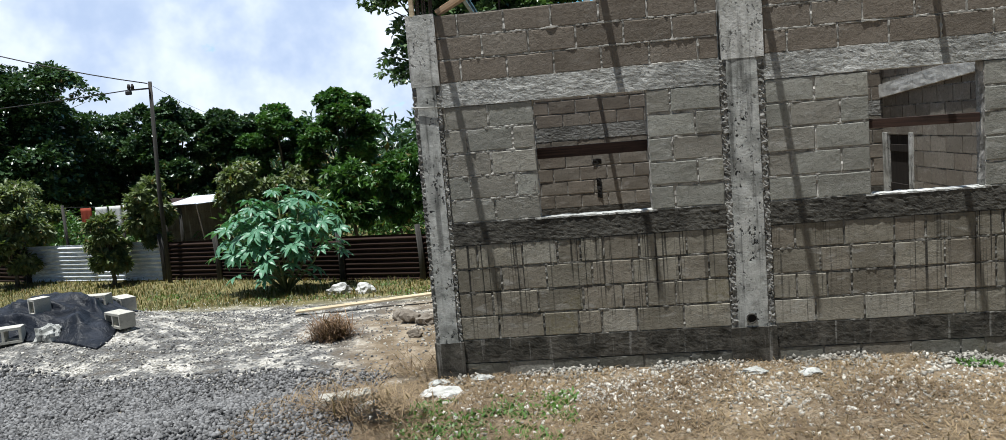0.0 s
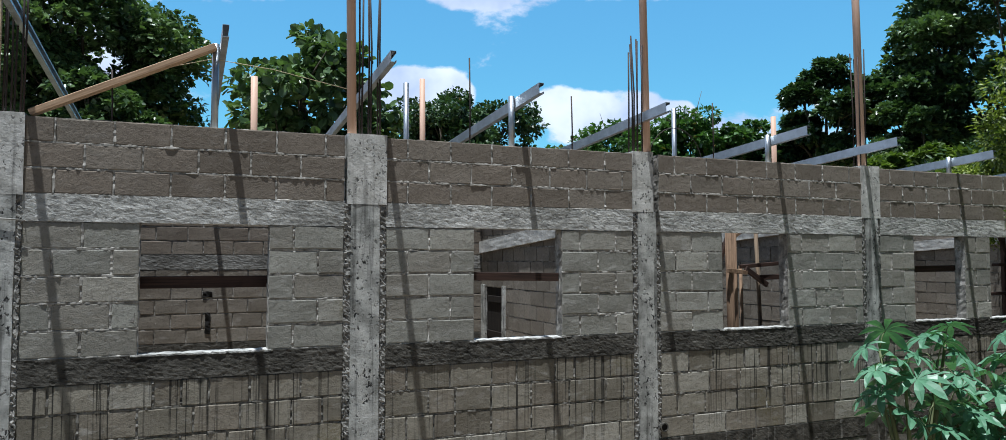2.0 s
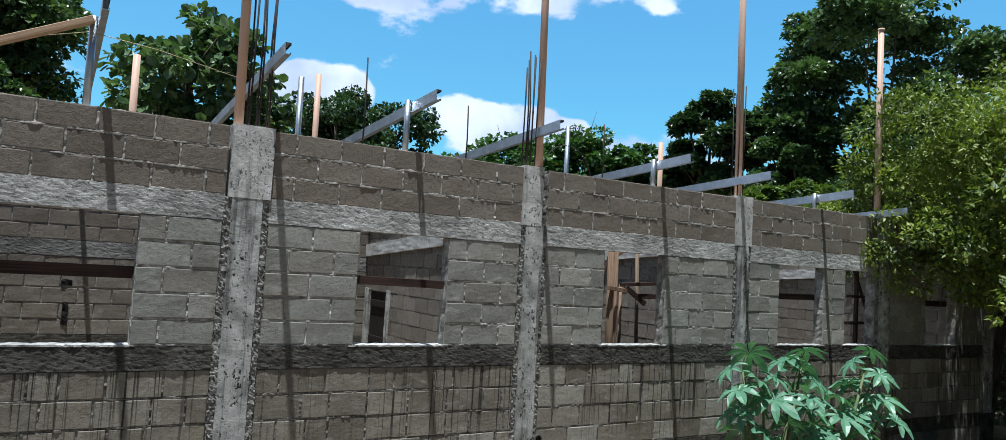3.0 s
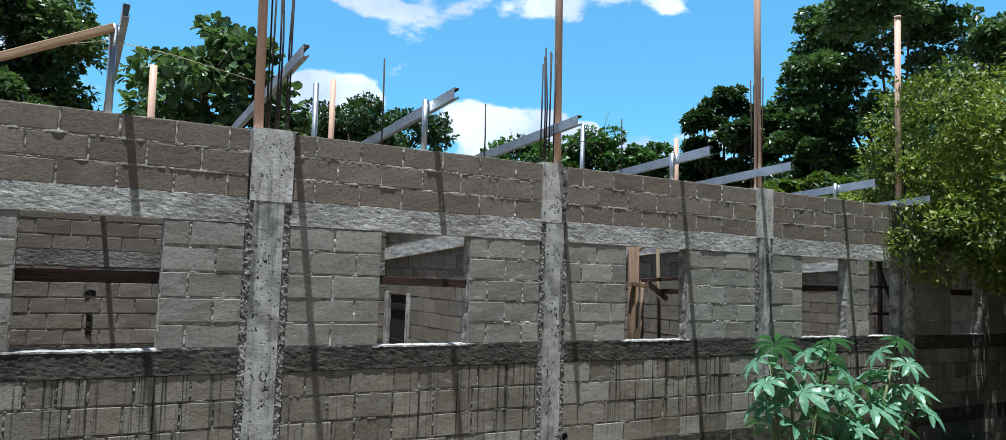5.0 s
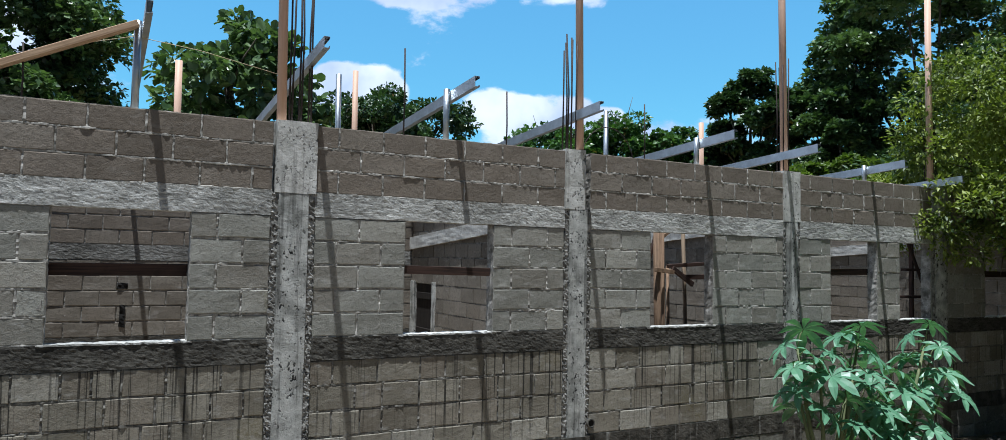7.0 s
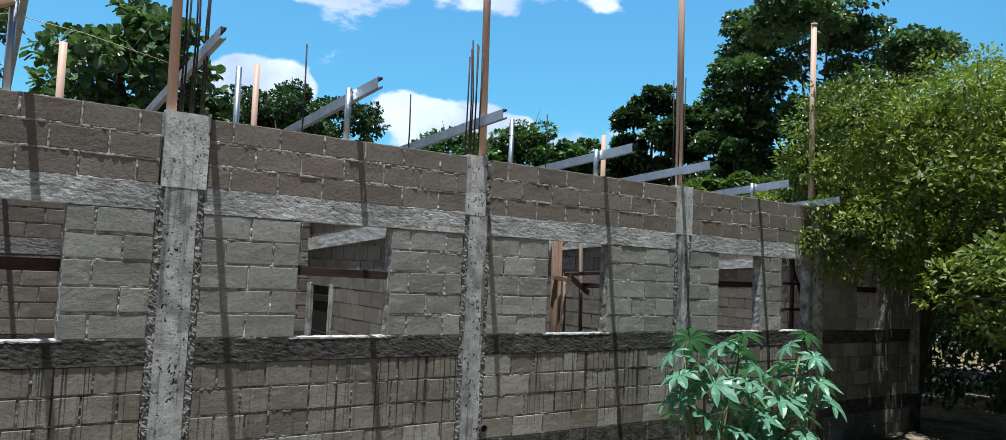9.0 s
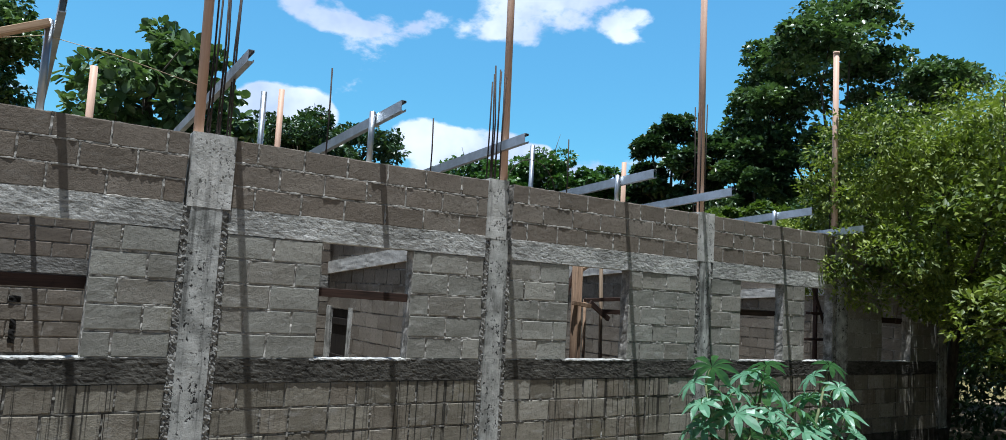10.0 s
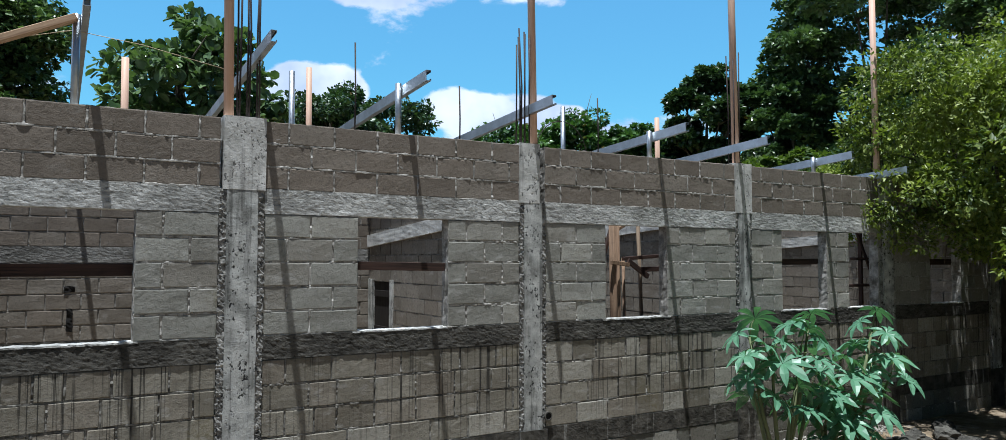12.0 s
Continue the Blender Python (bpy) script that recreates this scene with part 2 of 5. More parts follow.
M_STEEL = metal_material("galvanised_steel", (0.52, 0.56, 0.60, 1), 0.42)
M_ZINC = metal_material("zinc_sheet", (0.86, 0.90, 0.97, 1), 0.40, 0.08, 0.05)
# rust, its tone lowered further to hold the shade of the plants before it
M_RUST = metal_material("rusty_sheet", (0.024, 0.014, 0.011, 1), 0.65, 1.0, 0.3)
M_REBAR = metal_material("rebar_steel", (0.055, 0.042, 0.038, 1), 0.7, 0.3, 0.4)
M_PIPE = grain_material("orange_pipe", (0.60, 0.38, 0.27, 1), (0.76, 0.53, 0.41, 1), (18, 18, 0.6), 0.55, 0.12, 0.001)
M_TIMBER = grain_material("sawn_timber", (0.35, 0.225, 0.135, 1), (0.60, 0.43, 0.285, 1), (2.0, 45, 45), 0.75, 0.25)
M_PALE = grain_material("pale_plank", (0.42, 0.33, 0.21, 1), (0.66, 0.55, 0.38, 1), (2.0, 45, 45), 0.8, 0.2)
M_PLANK = grain_material("dark_plank", (0.022, 0.013, 0.010, 1), (0.066, 0.036, 0.026, 1), (2.0, 50, 50), 0.75, 0.4)
# near black: the dark beyond an open doorway, as a colour
M_DOORWAY_DARK = grain_material("doorway_dark", (0.010, 0.008, 0.007, 1), (0.03, 0.024, 0.02, 1), (40, 40, 2.0), 0.8, 0.3)
M_SCAFFOLD = grain_material("rough_pole", (0.11, 0.068, 0.042, 1), (0.27, 0.18, 0.115, 1), (40, 40, 2.0), 0.8, 0.45)
M_BAMBOO = grain_material("dry_pole", (0.10, 0.07, 0.046, 1), (0.22, 0.165, 0.11, 1), (40, 40, 2.0), 0.7, 0.3)
M_BARK = grain_material("bark", (0.055, 0.045, 0.035, 1), (0.15, 0.13, 0.10, 1), (14, 14, 2.5), 0.95, 0.4, 0.02)
M_POLE = grain_material("old_pole", (0.025, 0.024, 0.022, 1), (0.075, 0.07, 0.064, 1), (25, 25, 1.0), 0.9, 0.4)
M_LEAF_DARK = leaf_material("dark_leaves", (0.011, 0.032, 0.013, 1), (0.088, 0.155, 0.062, 1), 0.33, 0.14, 0.01)
M_LEAF_TALL = leaf_material("tall_tree_leaves", (0.026, 0.062, 0.024, 1), (0.165, 0.250, 0.105, 1), 0.32, 0.18)
M_LEAF_MID = leaf_material("mango_leaves", (0.026, 0.075, 0.020, 1), (0.105, 0.205, 0.055, 1), 0.34, 0.22, 0.02)
M_LEAF_BRIGHT = leaf_material("bright_leaves", (0.035, 0.075, 0.014, 1), (0.20, 0.27, 0.055, 1), 0.5, 0.28)
M_LEAF_FINE = leaf_material("fine_leaves", (0.030, 0.068, 0.013, 1), (0.32, 0.375, 0.070, 1), 0.5, 0.25)
M_LEAF_BRONZE = leaf_material("bronze_leaves", (0.065, 0.098, 0.036, 1), (0.23, 0.27, 0.125, 1), 0.5, 0.2, 0.05)
M_CASTOR = leaf_material("palmate_leaves", (0.065, 0.180, 0.100, 1), (0.155, 0.330, 0.205, 1), 0.42, 0.18)
M_STALK = grain_material("green_stalk", (0.10, 0.13, 0.06, 1), (0.20, 0.22, 0.11, 1), (20, 20, 2), 0.7, 0.2)
M_GRASS = leaf_material("grass_blades", (0.045, 0.060, 0.015, 1), (0.165, 0.160, 0.055, 1), 0.6, 0.25, 0.35)
M_WEED = leaf_material("weed_leaves", (0.05, 0.12, 0.02, 1), (0.13, 0.24, 0.05, 1), 0.5, 0.25)
M_STRAW = leaf_material("dry_straw", (0.085, 0.052, 0.028, 1), (0.34, 0.25, 0.145, 1), 0.8, 0.1)
M_ROOT = leaf_material("dead_roots", (0.075, 0.042, 0.024, 1), (0.36, 0.23, 0.13, 1), 0.85, 0.1)
M_WIRE = metal_material("dark_wire", (0.03, 0.03, 0.03, 1), 0.6, 0.0, 0.0)


def stone_material(name, dark, light):
    def build(n):
        geo = n.add("ShaderNodeNewGeometry")
        tone = n.math("ADD", n.math("MULTIPLY", geo.outputs["Random Per Island"], 0.8), n.math("MULTIPLY", n.noise(geo.outputs["Position"], 40.0), 0.3))
        return surface(n, n.mix(tone, dark, light), 0.9, height=n.noise(geo.outputs["Position"], 90.0), strength=0.3, distance=0.006)
    return material(name, build)


M_STONES = stone_material("gravel_stones", (0.014, 0.014, 0.015, 1), (0.285, 0.280, 0.278, 1))
M_RUBBLE = stone_material("grey_rubble", (0.07, 0.064, 0.052, 1), (0.42, 0.40, 0.355, 1))
M_LIME = stone_material("limestone_chips", (0.15, 0.138, 0.115, 1), (0.66, 0.63, 0.565, 1))


def ground_material(n):
    pos = n.add("ShaderNodeNewGeometry").outputs["Position"]
    xyz = n.add("ShaderNodeSeparateXYZ", {0: pos}).outputs
    big = n.noise(pos, 0.55, 5.0, 0.6)
    mid = n.noise(pos, 3.5, 6.0, 0.65)
    fine = n.noise(pos, 30.0, 5.0, 0.7)
    dirt = n.mix(n.ramp(mid, 0.35, 0.65), (0.15, 0.112, 0.072, 1), (0.33, 0.27, 0.195, 1))
    dirt = n.mix(n.ramp(fine, 0.5, 0.7, 0.0, 0.7), dirt, (0.11, 0.075, 0.045, 1))
    lime = n.mix(n.ramp(fine, 0.38, 0.60), (0.30, 0.275, 0.235, 1), (0.68, 0.645, 0.58, 1))
    grey = n.mix(n.ramp(fine, 0.35, 0.65), (0.05, 0.05, 0.05, 1), (0.20, 0.197, 0.19, 1))
    # pale limestone hard standing on the open side, from the building's corner outwards
    side = n.math("ADD", n.math("MULTIPLY", xyz[0], -0.5), n.math("MULTIPLY", n.math("SUBTRACT", big, 0.5), 3.0))
    far = n.math("ADD", xyz[1], n.math("MULTIPLY", n.math("SUBTRACT", big, 0.5), 2.4))
    yard = n.math("MULTIPLY", n.ramp(side, 0.0, 0.9), n.ramp(far, -1.4, 0.2))
    color = n.mix(n.math("MULTIPLY", yard, n.ramp(mid, 0.25, 0.5, 0.45, 1.0)), dirt, n.mix(n.ramp(mid, 0.46, 0.64), grey, lime))
    patch = n.ramp(n.noise(pos, 1.6, 6.0, 0.7), 0.58, 0.66)
    color = n.mix(n.math("MULTIPLY", patch, 0.5), color, lime)
    heap = n.math("MULTIPLY", n.ramp(far, -0.2, -1.2), n.ramp(xyz[0], 0.1, -0.5))
    color = n.mix(heap, color, grey)
    turf = n.mix(n.ramp(mid, 0.35, 0.6), (0.13, 0.115, 0.05, 1), (0.23, 0.20, 0.09, 1))
    color = n.mix(n.ramp(far, 4.4, 5.4), color, turf)
    h = n.math("ADD", n.math("MULTIPLY", mid, 1.0), n.math("MULTIPLY", fine, 0.6))
    return surface(n, color, 0.96, height=h, strength=0.8, distance=0.04, spec=0.15)


M_GROUND = material("bare_ground", ground_material)


def tarp_material(n):
    pos = n.add("ShaderNodeNewGeometry").outputs["Position"]
    dust = n.noise(pos, 4.0, 6.0, 0.7)
    color = n.mix(n.ramp(dust, 0.45, 0.7), (0.008, 0.010, 0.015, 1), (0.028, 0.031, 0.040, 1))
    return surface(n, color, 0.42, height=n.noise(pos, 6.0, 5.0, 0.6, 0.8), strength=0.7, distance=0.05, spec=0.18)


M_TARP = material("black_plastic", tarp_material)


def cloth(name, color):
    return material(name, lambda n: surface(n, n.mix(n.noise(n.add("ShaderNodeNewGeometry").outputs["Position"], 6.0), tuple(c * 0.7 for c in color[:3]) + (1,), color), 0.85))


M_RED, M_WHITE, M_BLUE = cloth("red_cloth", (0.36, 0.07, 0.04, 1)), cloth("white_cloth", (0.8, 0.8, 0.78, 1)), cloth("blue_cloth", (0.04, 0.06, 0.20, 1))
# flat black that paints the shade inside holes
M_DARK = material("hole_shade", lambda n: surface(n, (0.012, 0.011, 0.010, 1), 0.9))
M_HUT = concrete_material("old_render", (0.10, 0.085, 0.07, 1), (0.2, 0.175, 0.15, 1))

# ---- helpers for meshes ----


def mesh_of(verts, faces, mat, smooth=False):
    me = bpy.data.meshes.new("mesh")
    me.from_pydata([tuple(v) for v in verts], [], [tuple(f) for f in faces])
    me.materials.append(mat)
    if smooth:
        me.shade_smooth()
    me.update()
    return me


def attach(ob, parent):
    if parent is not None:
        ob.parent = parent
        ob.matrix_parent_inverse = parent.matrix_basis.inverted()
    return ob


def part(name, data, parent, label="", m=None):
    """One mesh object under a thing or a part; data in the world's space, or at the pose m."""
    ob = new(name, data)
    if m is not None:
        ob.matrix_basis = m
    attach(ob, parent)
    return tagged(ob, label)


def thing(name, label, category, data=None, at=None, group="", kind=""):
    ob = new(name, data)
    if at is not None:
        ob.matrix_basis = at if isinstance(at, Matrix) else Matrix.Translation(at)
    return tagged(ob, label, category, group, kind)


def rough_box(x0, x1, y0, y1, z0, z1, step, amp, freq, mat, seed=0.0, join=None):
    """A box of a net of faces, its skin shifted by noise."""
    lo, hi = np.array((x0, y0, z0)), np.array((x1, y1, z1))
    cells = [max(1, int(round((b - a) / step))) for a, b in zip(lo, hi)]
    verts, index, faces = join or ([], {}, [])
    index = {}

    def vert(c):
        if c not in index:
            p = Vector([lo[k] + (hi[k] - lo[k]) * c[k] / cells[k] for k in range(3)])
            q = Vector((p.x * freq[0], p.y * freq[1], p.z * freq[2]))
            d = noise.noise_vector(q + Vector((seed, 0, 0))) * amp + noise.noise_vector(q * 2.7) * amp * 0.6
            index[c] = len(verts)
            verts.append(tuple(p + d))
        return index[c]

    for axis in range(3):
        a, b = (axis + 1) % 3, (axis + 2) % 3
        for end in (0, cells[axis]):
            for i in range(cells[a]):
                for j in range(cells[b]):
                    quad = []
                    for di, dj in ((0, 0), (1, 0), (1, 1), (0, 1)):
                        c = [0, 0, 0]
                        c[axis], c[a], c[b] = end, i + di, j + dj
                        quad.append(vert(tuple(c)))
                    faces.append(quad if end else quad[::-1])
    return verts, index, faces


def rough_mesh(boxes, step, amp, freq, mat, seed=0.0):
    store = ([], {}, [])
    for box in boxes:
        store = rough_box(*box, step, amp, freq, mat, seed, store)
    return mesh_of(store[0], store[2], mat)


def tube_data(points, radii, sides=8, cap=True):
    """Vertices and faces of a tapered tube through points."""
    verts, faces = [], []
    pts = [Vector(p) for p in points]
    for k, p in enumerate(pts):
        ahead = (pts[min(k + 1, len(pts) - 1)] - pts[max(k - 1, 0)]).normalized()
        side = ahead.cross(Vector((0.31, 0.95, 0.05))).normalized()
        up = side.cross(ahead)
        for s in range(sides):
            a = 2 * math.pi * s / sides
            verts.append(p + (side * math.cos(a) + up * math.sin(a)) * radii[k])
    for k in range(len(pts) - 1):
        for s in range(sides):
            faces.append((k * sides + s, k * sides + (s + 1) % sides, (k + 1) * sides + (s + 1) % sides, (k + 1) * sides + s))
    if cap:
        faces.append(tuple(range(sides))[::-1])
        faces.append(tuple(range((len(pts) - 1) * sides, len(pts) * sides)))
    return verts, faces


def tubes_mesh(tubes, mat, sides=8):
    verts, faces = [], []
    for points, radii in tubes:
        v, f = tube_data(points, radii, sides)
        faces += [tuple(i + len(verts) for i in q) for q in f]
        verts += v
    return mesh_of(verts, faces, mat, True)


def box_mesh(x0, x1, y0, y1, z0, z1, mat, bevel=0.004, wobble=0.0):
    bm = bmesh.new()
    bmesh.ops.create_cube(bm, size=1.0)
    for v in bm.verts:
        v.co = Vector((x0 + (v.co.x + 0.5) * (x1 - x0), y0 + (v.co.y + 0.5) * (y1 - y0), z0 + (v.co.z + 0.5) * (z1 - z0)))
        v.co += Vector([random.uniform(-wobble, wobble) for _ in range(3)])
    if bevel:
        bmesh.ops.bevel(bm, geom=list(bm.edges), offset=bevel, segments=1, affect="EDGES")
    me = bpy.data.meshes.new("mesh")
    bm.to_mesh(me)
    bm.free()
    me.materials.append(mat)
    return me


def smooth01(a, b, v):
    t = min(max((v - a) / (b - a), 0.0), 1.0)
    return t * t * (3 - 2 * t)


# ---- ground ----


def ground_z(x, y):
    """The ground's height: level along the wall, falling to the fence, with a gravel mound by the corner."""
    z = -0.19 - 0.31 * smooth01(0.5, 7.5, y) * smooth01(1.5, 0.0, x)
    z += 0.04 * smooth01(0.0, 1.2, x) - 0.24 * smooth01(4.2, 7.2, x) - 0.05 * smooth01(8.0, 12.0, x)
    z += 0.35 * smooth01(-2.6, -6.0, y)
    r = math.hypot((x + 1.15) / 2.1, (y + 1.55) / 1.5)
    z += 0.30 * smooth01(1.0, 0.0, r)
    z += 0.30 * smooth01(1.0, 0.15, math.hypot((x + 5.3) / 2.9, (y - 2.7) / 2.2))
    if abs(x) < 22 and abs(y) < 16:
        z += 0.022 * noise.noise((x * 1.3, y * 1.3, 0.0)) + 0.012 * noise.noise((x * 4.1, y * 4.1, 3.0))
    return z


def build_ground():
    def ticks(lo, hi, step, far):
        near = list(np.arange(lo, hi + 1e-6, step))
        return [-far, -far * 0.4, -far * 0.12, lo - 12, lo - 4] + near + [hi + 4, hi + 12, far * 0.12, far * 0.4, far]
    xs, ys = ticks(-14, 18, 0.14, 1500.0), ticks(-8, 12, 0.14, 1500.0)
    verts = [(x, y, ground_z(x, y)) for y in ys for x in xs]
    w = len(xs)
    faces = [(j * w + i, j * w + i + 1, (j + 1) * w + i + 1, (j + 1) * w + i) for j in range(len(ys) - 1) for i in range(w - 1)]
    tagged(new("ground", mesh_of(verts, faces, M_GROUND, True)), "bare dirt and crushed limestone building yard", "ground", kind="structure")


build_ground()

# ---- the block building ----
Z_BASE, Z_PLINTH, Z_LOW, Z_SILL, Z_OPEN, Z_CROWN, Z_TOP0, Z_TOP = -0.26, -0.03, 0.18, 1.07, 1.27, 2.32, 2.53, 3.13
THICK = 0.15
COLUMNS = [(0.32, 0.57), (3.00, 3.37), (5.96, 6.28), (9.14, 9.42), (12.10, 12.44), (15.00, 15.34)]
WINDOWS = [[(1.38, 2.37)], [(4.22, 5.14)], [(7.09, 8.00)], [(10.0, 10.91), (11.38, 12.06)], [(13.36, 14.2)]]
BLOCK_MESHES = {}
rng = random.Random(7)


def block_mesh(length, height, mat):
    """One block on its own axes: x along, y into the wall, z up; worn front edges."""
    key = (round(length / 0.01), round(height / 0.005), mat.name, rng.randrange(3))
    if key not in BLOCK_MESHES:
        r = random.Random(hash((key[0], key[1], key[3])))
        c, d = 0.006, 0.004

        def j(s=0.003):
            return r.uniform(-s, s)
        corner = [(0, 0), (length, 0), (length, height), (0, height)]
        inset = [(c, c), (length - c, c), (length - c, height - c), (c, height - c)]
        mid = [((inset[k][0] + inset[(k + 1) % 4][0]) / 2, (inset[k][1] + inset[(k + 1) % 4][1]) / 2) for k in range(4)]
        verts = []
        for k in range(4):
            verts.append((inset[k][0] + j(), j(0.002), inset[k][1] + j()))
            verts.append((mid[k][0], j(0.002), mid[k][1] + j(0.004)))
        omid = [((corner[k][0] + corner[(k + 1) % 4][0]) / 2, (corner[k][1] + corner[(k + 1) % 4][1]) / 2) for k in range(4)]
        for k in range(4):
            verts.append((corner[k][0] + j(0.002), d + j(0.002), corner[k][1] + j(0.002)))
            verts.append((omid[k][0], d, omid[k][1] + j(0.002)))
        verts += [(p[0], THICK, p[1]) for p in corner]
        verts.append((length / 2, j(0.002), height / 2))
        faces = [(k, (k + 1) % 8, 20) for k in range(8)]
        faces += [(k, 8 + k, 8 + (k + 1) % 8, (k + 1) % 8) for k in range(8)]
        faces += [(8 + 2 * k, 16 + k, 16 + (k + 1) % 4, 8 + (2 * k + 2) % 8, 9 + 2 * k) for k in range(4)]
        faces.append((19, 18, 17, 16))
        BLOCK_MESHES[key] = mesh_of(verts, [f[::-1] for f in faces], mat)
        BLOCK_MESHES[key].flip_normals()
    return BLOCK_MESHES[key]


def bead_mesh(x0, x1, z, height, upright, mat, full):
    """Mortar squeezed out of the bed joint and the upright joints of one course: uneven ridges with breaks."""
    lines = [((x0, z), (x1, z))] + [((u, z + 0.006), (u, z + height - 0.006)) for u in upright]
    verts, faces = [], []
    gain = 0.0135
    for (ax, az), (bx, bz) in lines:
        count = max(3, int((abs(bx - ax) + abs(bz - az)) / 0.021))
        tall = bz - az > 0.05
        for i in range(count + 1):
            f = i / count
            px, pz = ax + (bx - ax) * f, az + (bz - az) * f
            s = noise.noise((px * 9.0, pz * 9.0, 3.0)) * 0.6 + noise.noise((px * 34.0, pz * 34.0, 9.0)) * 0.9
            out = (0.0005 if full else -0.0038) + gain * s
            w = 0.0135 + 0.012 * noise.noise((px * 23.0, pz * 23.0, 5.0))
            drift = 0.005 * noise.noise((px * 15.0, pz * 15.0, 1.0))
            for e, y in ((-w, 0.010), (-w * 0.45, -out), (w * 0.45, -out * 0.9), (w, 0.010)):
                verts.append((px + drift + e, y, pz) if tall else (px, y, pz + drift + e))
            if i:
                b = len(verts) - 8
                for k in range(3):
                    quad = (b + k, b + k + 1, b + k + 5, b + k + 4)
                    faces.append(quad if tall else quad[::-1])
    return mesh_of(verts, faces, mat)


JOBS = []


def course(*args):
    """Blocks are laid at the end of the script."""
    JOBS.append(args)


def lay(parent, x0, x1, z, height, half, mat, place, ragged=False):
    """A course of blocks from x0 to x1 in running bond; place turns wall coordinates into a pose."""
    x, first, joint = x0 + 0.004, True, 0.017
    upright = []
    while x < x1 - 0.03:
        length = 0.395
        if first and half:
            length = 0.19
        if ragged and rng.random() < 0.35:
            length = rng.choice((0.19, 0.24, 0.30, 0.34))
        length = min(length, x1 - 0.004 - x)
        if x1 - (x + length) < 0.07:
            length = x1 - 0.004 - x
        first = False
        if not x < x0 + 0.02:
            upright.append(x - joint / 2)
        ob = new("block", block_mesh(length, height - joint, mat))
        ob.matrix_basis = place @ Matrix.Translation((x, rng.uniform(-0.004, 0.003), z + joint / 2 + rng.uniform(-0.002, 0.002)))
        attach(ob, parent)
        x += length + joint
    if place is FRONT:
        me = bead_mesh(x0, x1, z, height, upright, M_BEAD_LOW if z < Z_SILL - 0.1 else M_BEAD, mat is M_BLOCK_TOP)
        part("mortar_bead", me, parent, "squeezed uneven mortar", place.copy())


def core(boxes, mat=None):
    return rough_mesh(boxes, 0.030, 0.009, (17, 17, 17), mat or M_MORTAR)


def wall_panel(name, x0, x1, windows, place, label, coarse=False):
    """A bay of block wall between two columns with its window openings."""
    y0, y1 = 0.009, THICK - 0.012
    low = [(x0, x1, y0 + 0.004, y1, Z_BASE - 0.22, Z_PLINTH), (x0, x1, y0 + 0.004, y1, Z_LOW, Z_SILL)]
    boxes = [(x0, x1, y0, y1, Z_TOP0, Z_TOP - 0.006)]
    edges = [x0] + [e for w in windows for e in w] + [x1]
    spans = [(edges[k], edges[k + 1]) for k in range(0, len(edges), 2)]
    boxes += [(a, b, y0, y1, Z_OPEN, Z_CROWN) for a, b in spans]
    wall = tagged(new(name, core(boxes)), label, "wall", kind="structure")
    wall.matrix_basis = place
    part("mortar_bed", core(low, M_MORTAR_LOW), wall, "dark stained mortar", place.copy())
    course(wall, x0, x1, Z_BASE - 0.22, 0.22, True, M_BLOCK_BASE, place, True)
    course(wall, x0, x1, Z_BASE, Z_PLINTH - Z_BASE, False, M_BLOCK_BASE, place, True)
    for k in range(4):
        h = (Z_SILL - Z_LOW) / 4
        course(wall, x0, x1, Z_LOW + k * h, h, k % 2, M_BLOCK_LOW, place, True)
    for k in range(5):
        h = (Z_CROWN - Z_OPEN) / 5
        for s, (a, b) in enumerate(spans):
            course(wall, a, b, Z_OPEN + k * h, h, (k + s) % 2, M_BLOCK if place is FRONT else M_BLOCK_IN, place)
    for k in range(3):
        h = (Z_TOP - Z_TOP0) / 3
        course(wall, x0, x1, Z_TOP0 + k * h, h, (k + 1) % 2, M_BLOCK_TOP, place)
    return wall


def beam(name, x0, x1, z0, z1, mat, place, label, proud=0.005, amp=0.003, grain=(24, 24, 34)):
    me = rough_mesh([(x0, x1, -proud, THICK + proud, z0, z1)], 0.018, amp, grain, mat, x0)
    ob = tagged(new(name, me), label, "beam", kind="structure")
    ob.matrix_basis = place
    return ob


def column(name, x0, x1, place, label, top=Z_TOP + 0.015, trim=(0.0, 0.0)):
    """A cast column: smooth middle, honeycombed edges, a paler head cast later."""
    e = 0.17 * (x1 - x0)
    base = rough_mesh([(x0 + e * 0.9, x1 - e * 0.9, -0.018, THICK + 0.03, -0.55, Z_TOP0 - 0.01)], 0.05, 0.0035, (9, 9, 3), M_COLUMN, x0)
    ob = tagged(new(name, base), label, "column", kind="structure")
    ob.matrix_basis = place
    for a, b in ((x0, x0 + e), (x1 - e, x1)):
        part("rough_edge", rough_mesh([(a, b, -0.008, THICK + 0.02, -0.54, Z_TOP0 - 0.012)], 0.016, 0.013, (42, 42, 34), M_COMB, a), ob, "honeycombed pitted concrete", place.copy())
    head = rough_mesh([(x0 - 0.005 + trim[0], x1 + 0.004 - trim[1], -0.020, THICK + 0.03, Z_TOP0 - 0.012, top)], 0.04, 0.0035, (14, 14, 6), M_COLUMN_TOP, x0)
    part("column_head", head, ob, "paler newly cast concrete", place.copy())
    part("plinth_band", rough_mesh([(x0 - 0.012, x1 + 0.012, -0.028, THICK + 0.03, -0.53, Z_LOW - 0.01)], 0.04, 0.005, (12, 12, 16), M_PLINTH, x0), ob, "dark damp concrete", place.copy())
    return ob


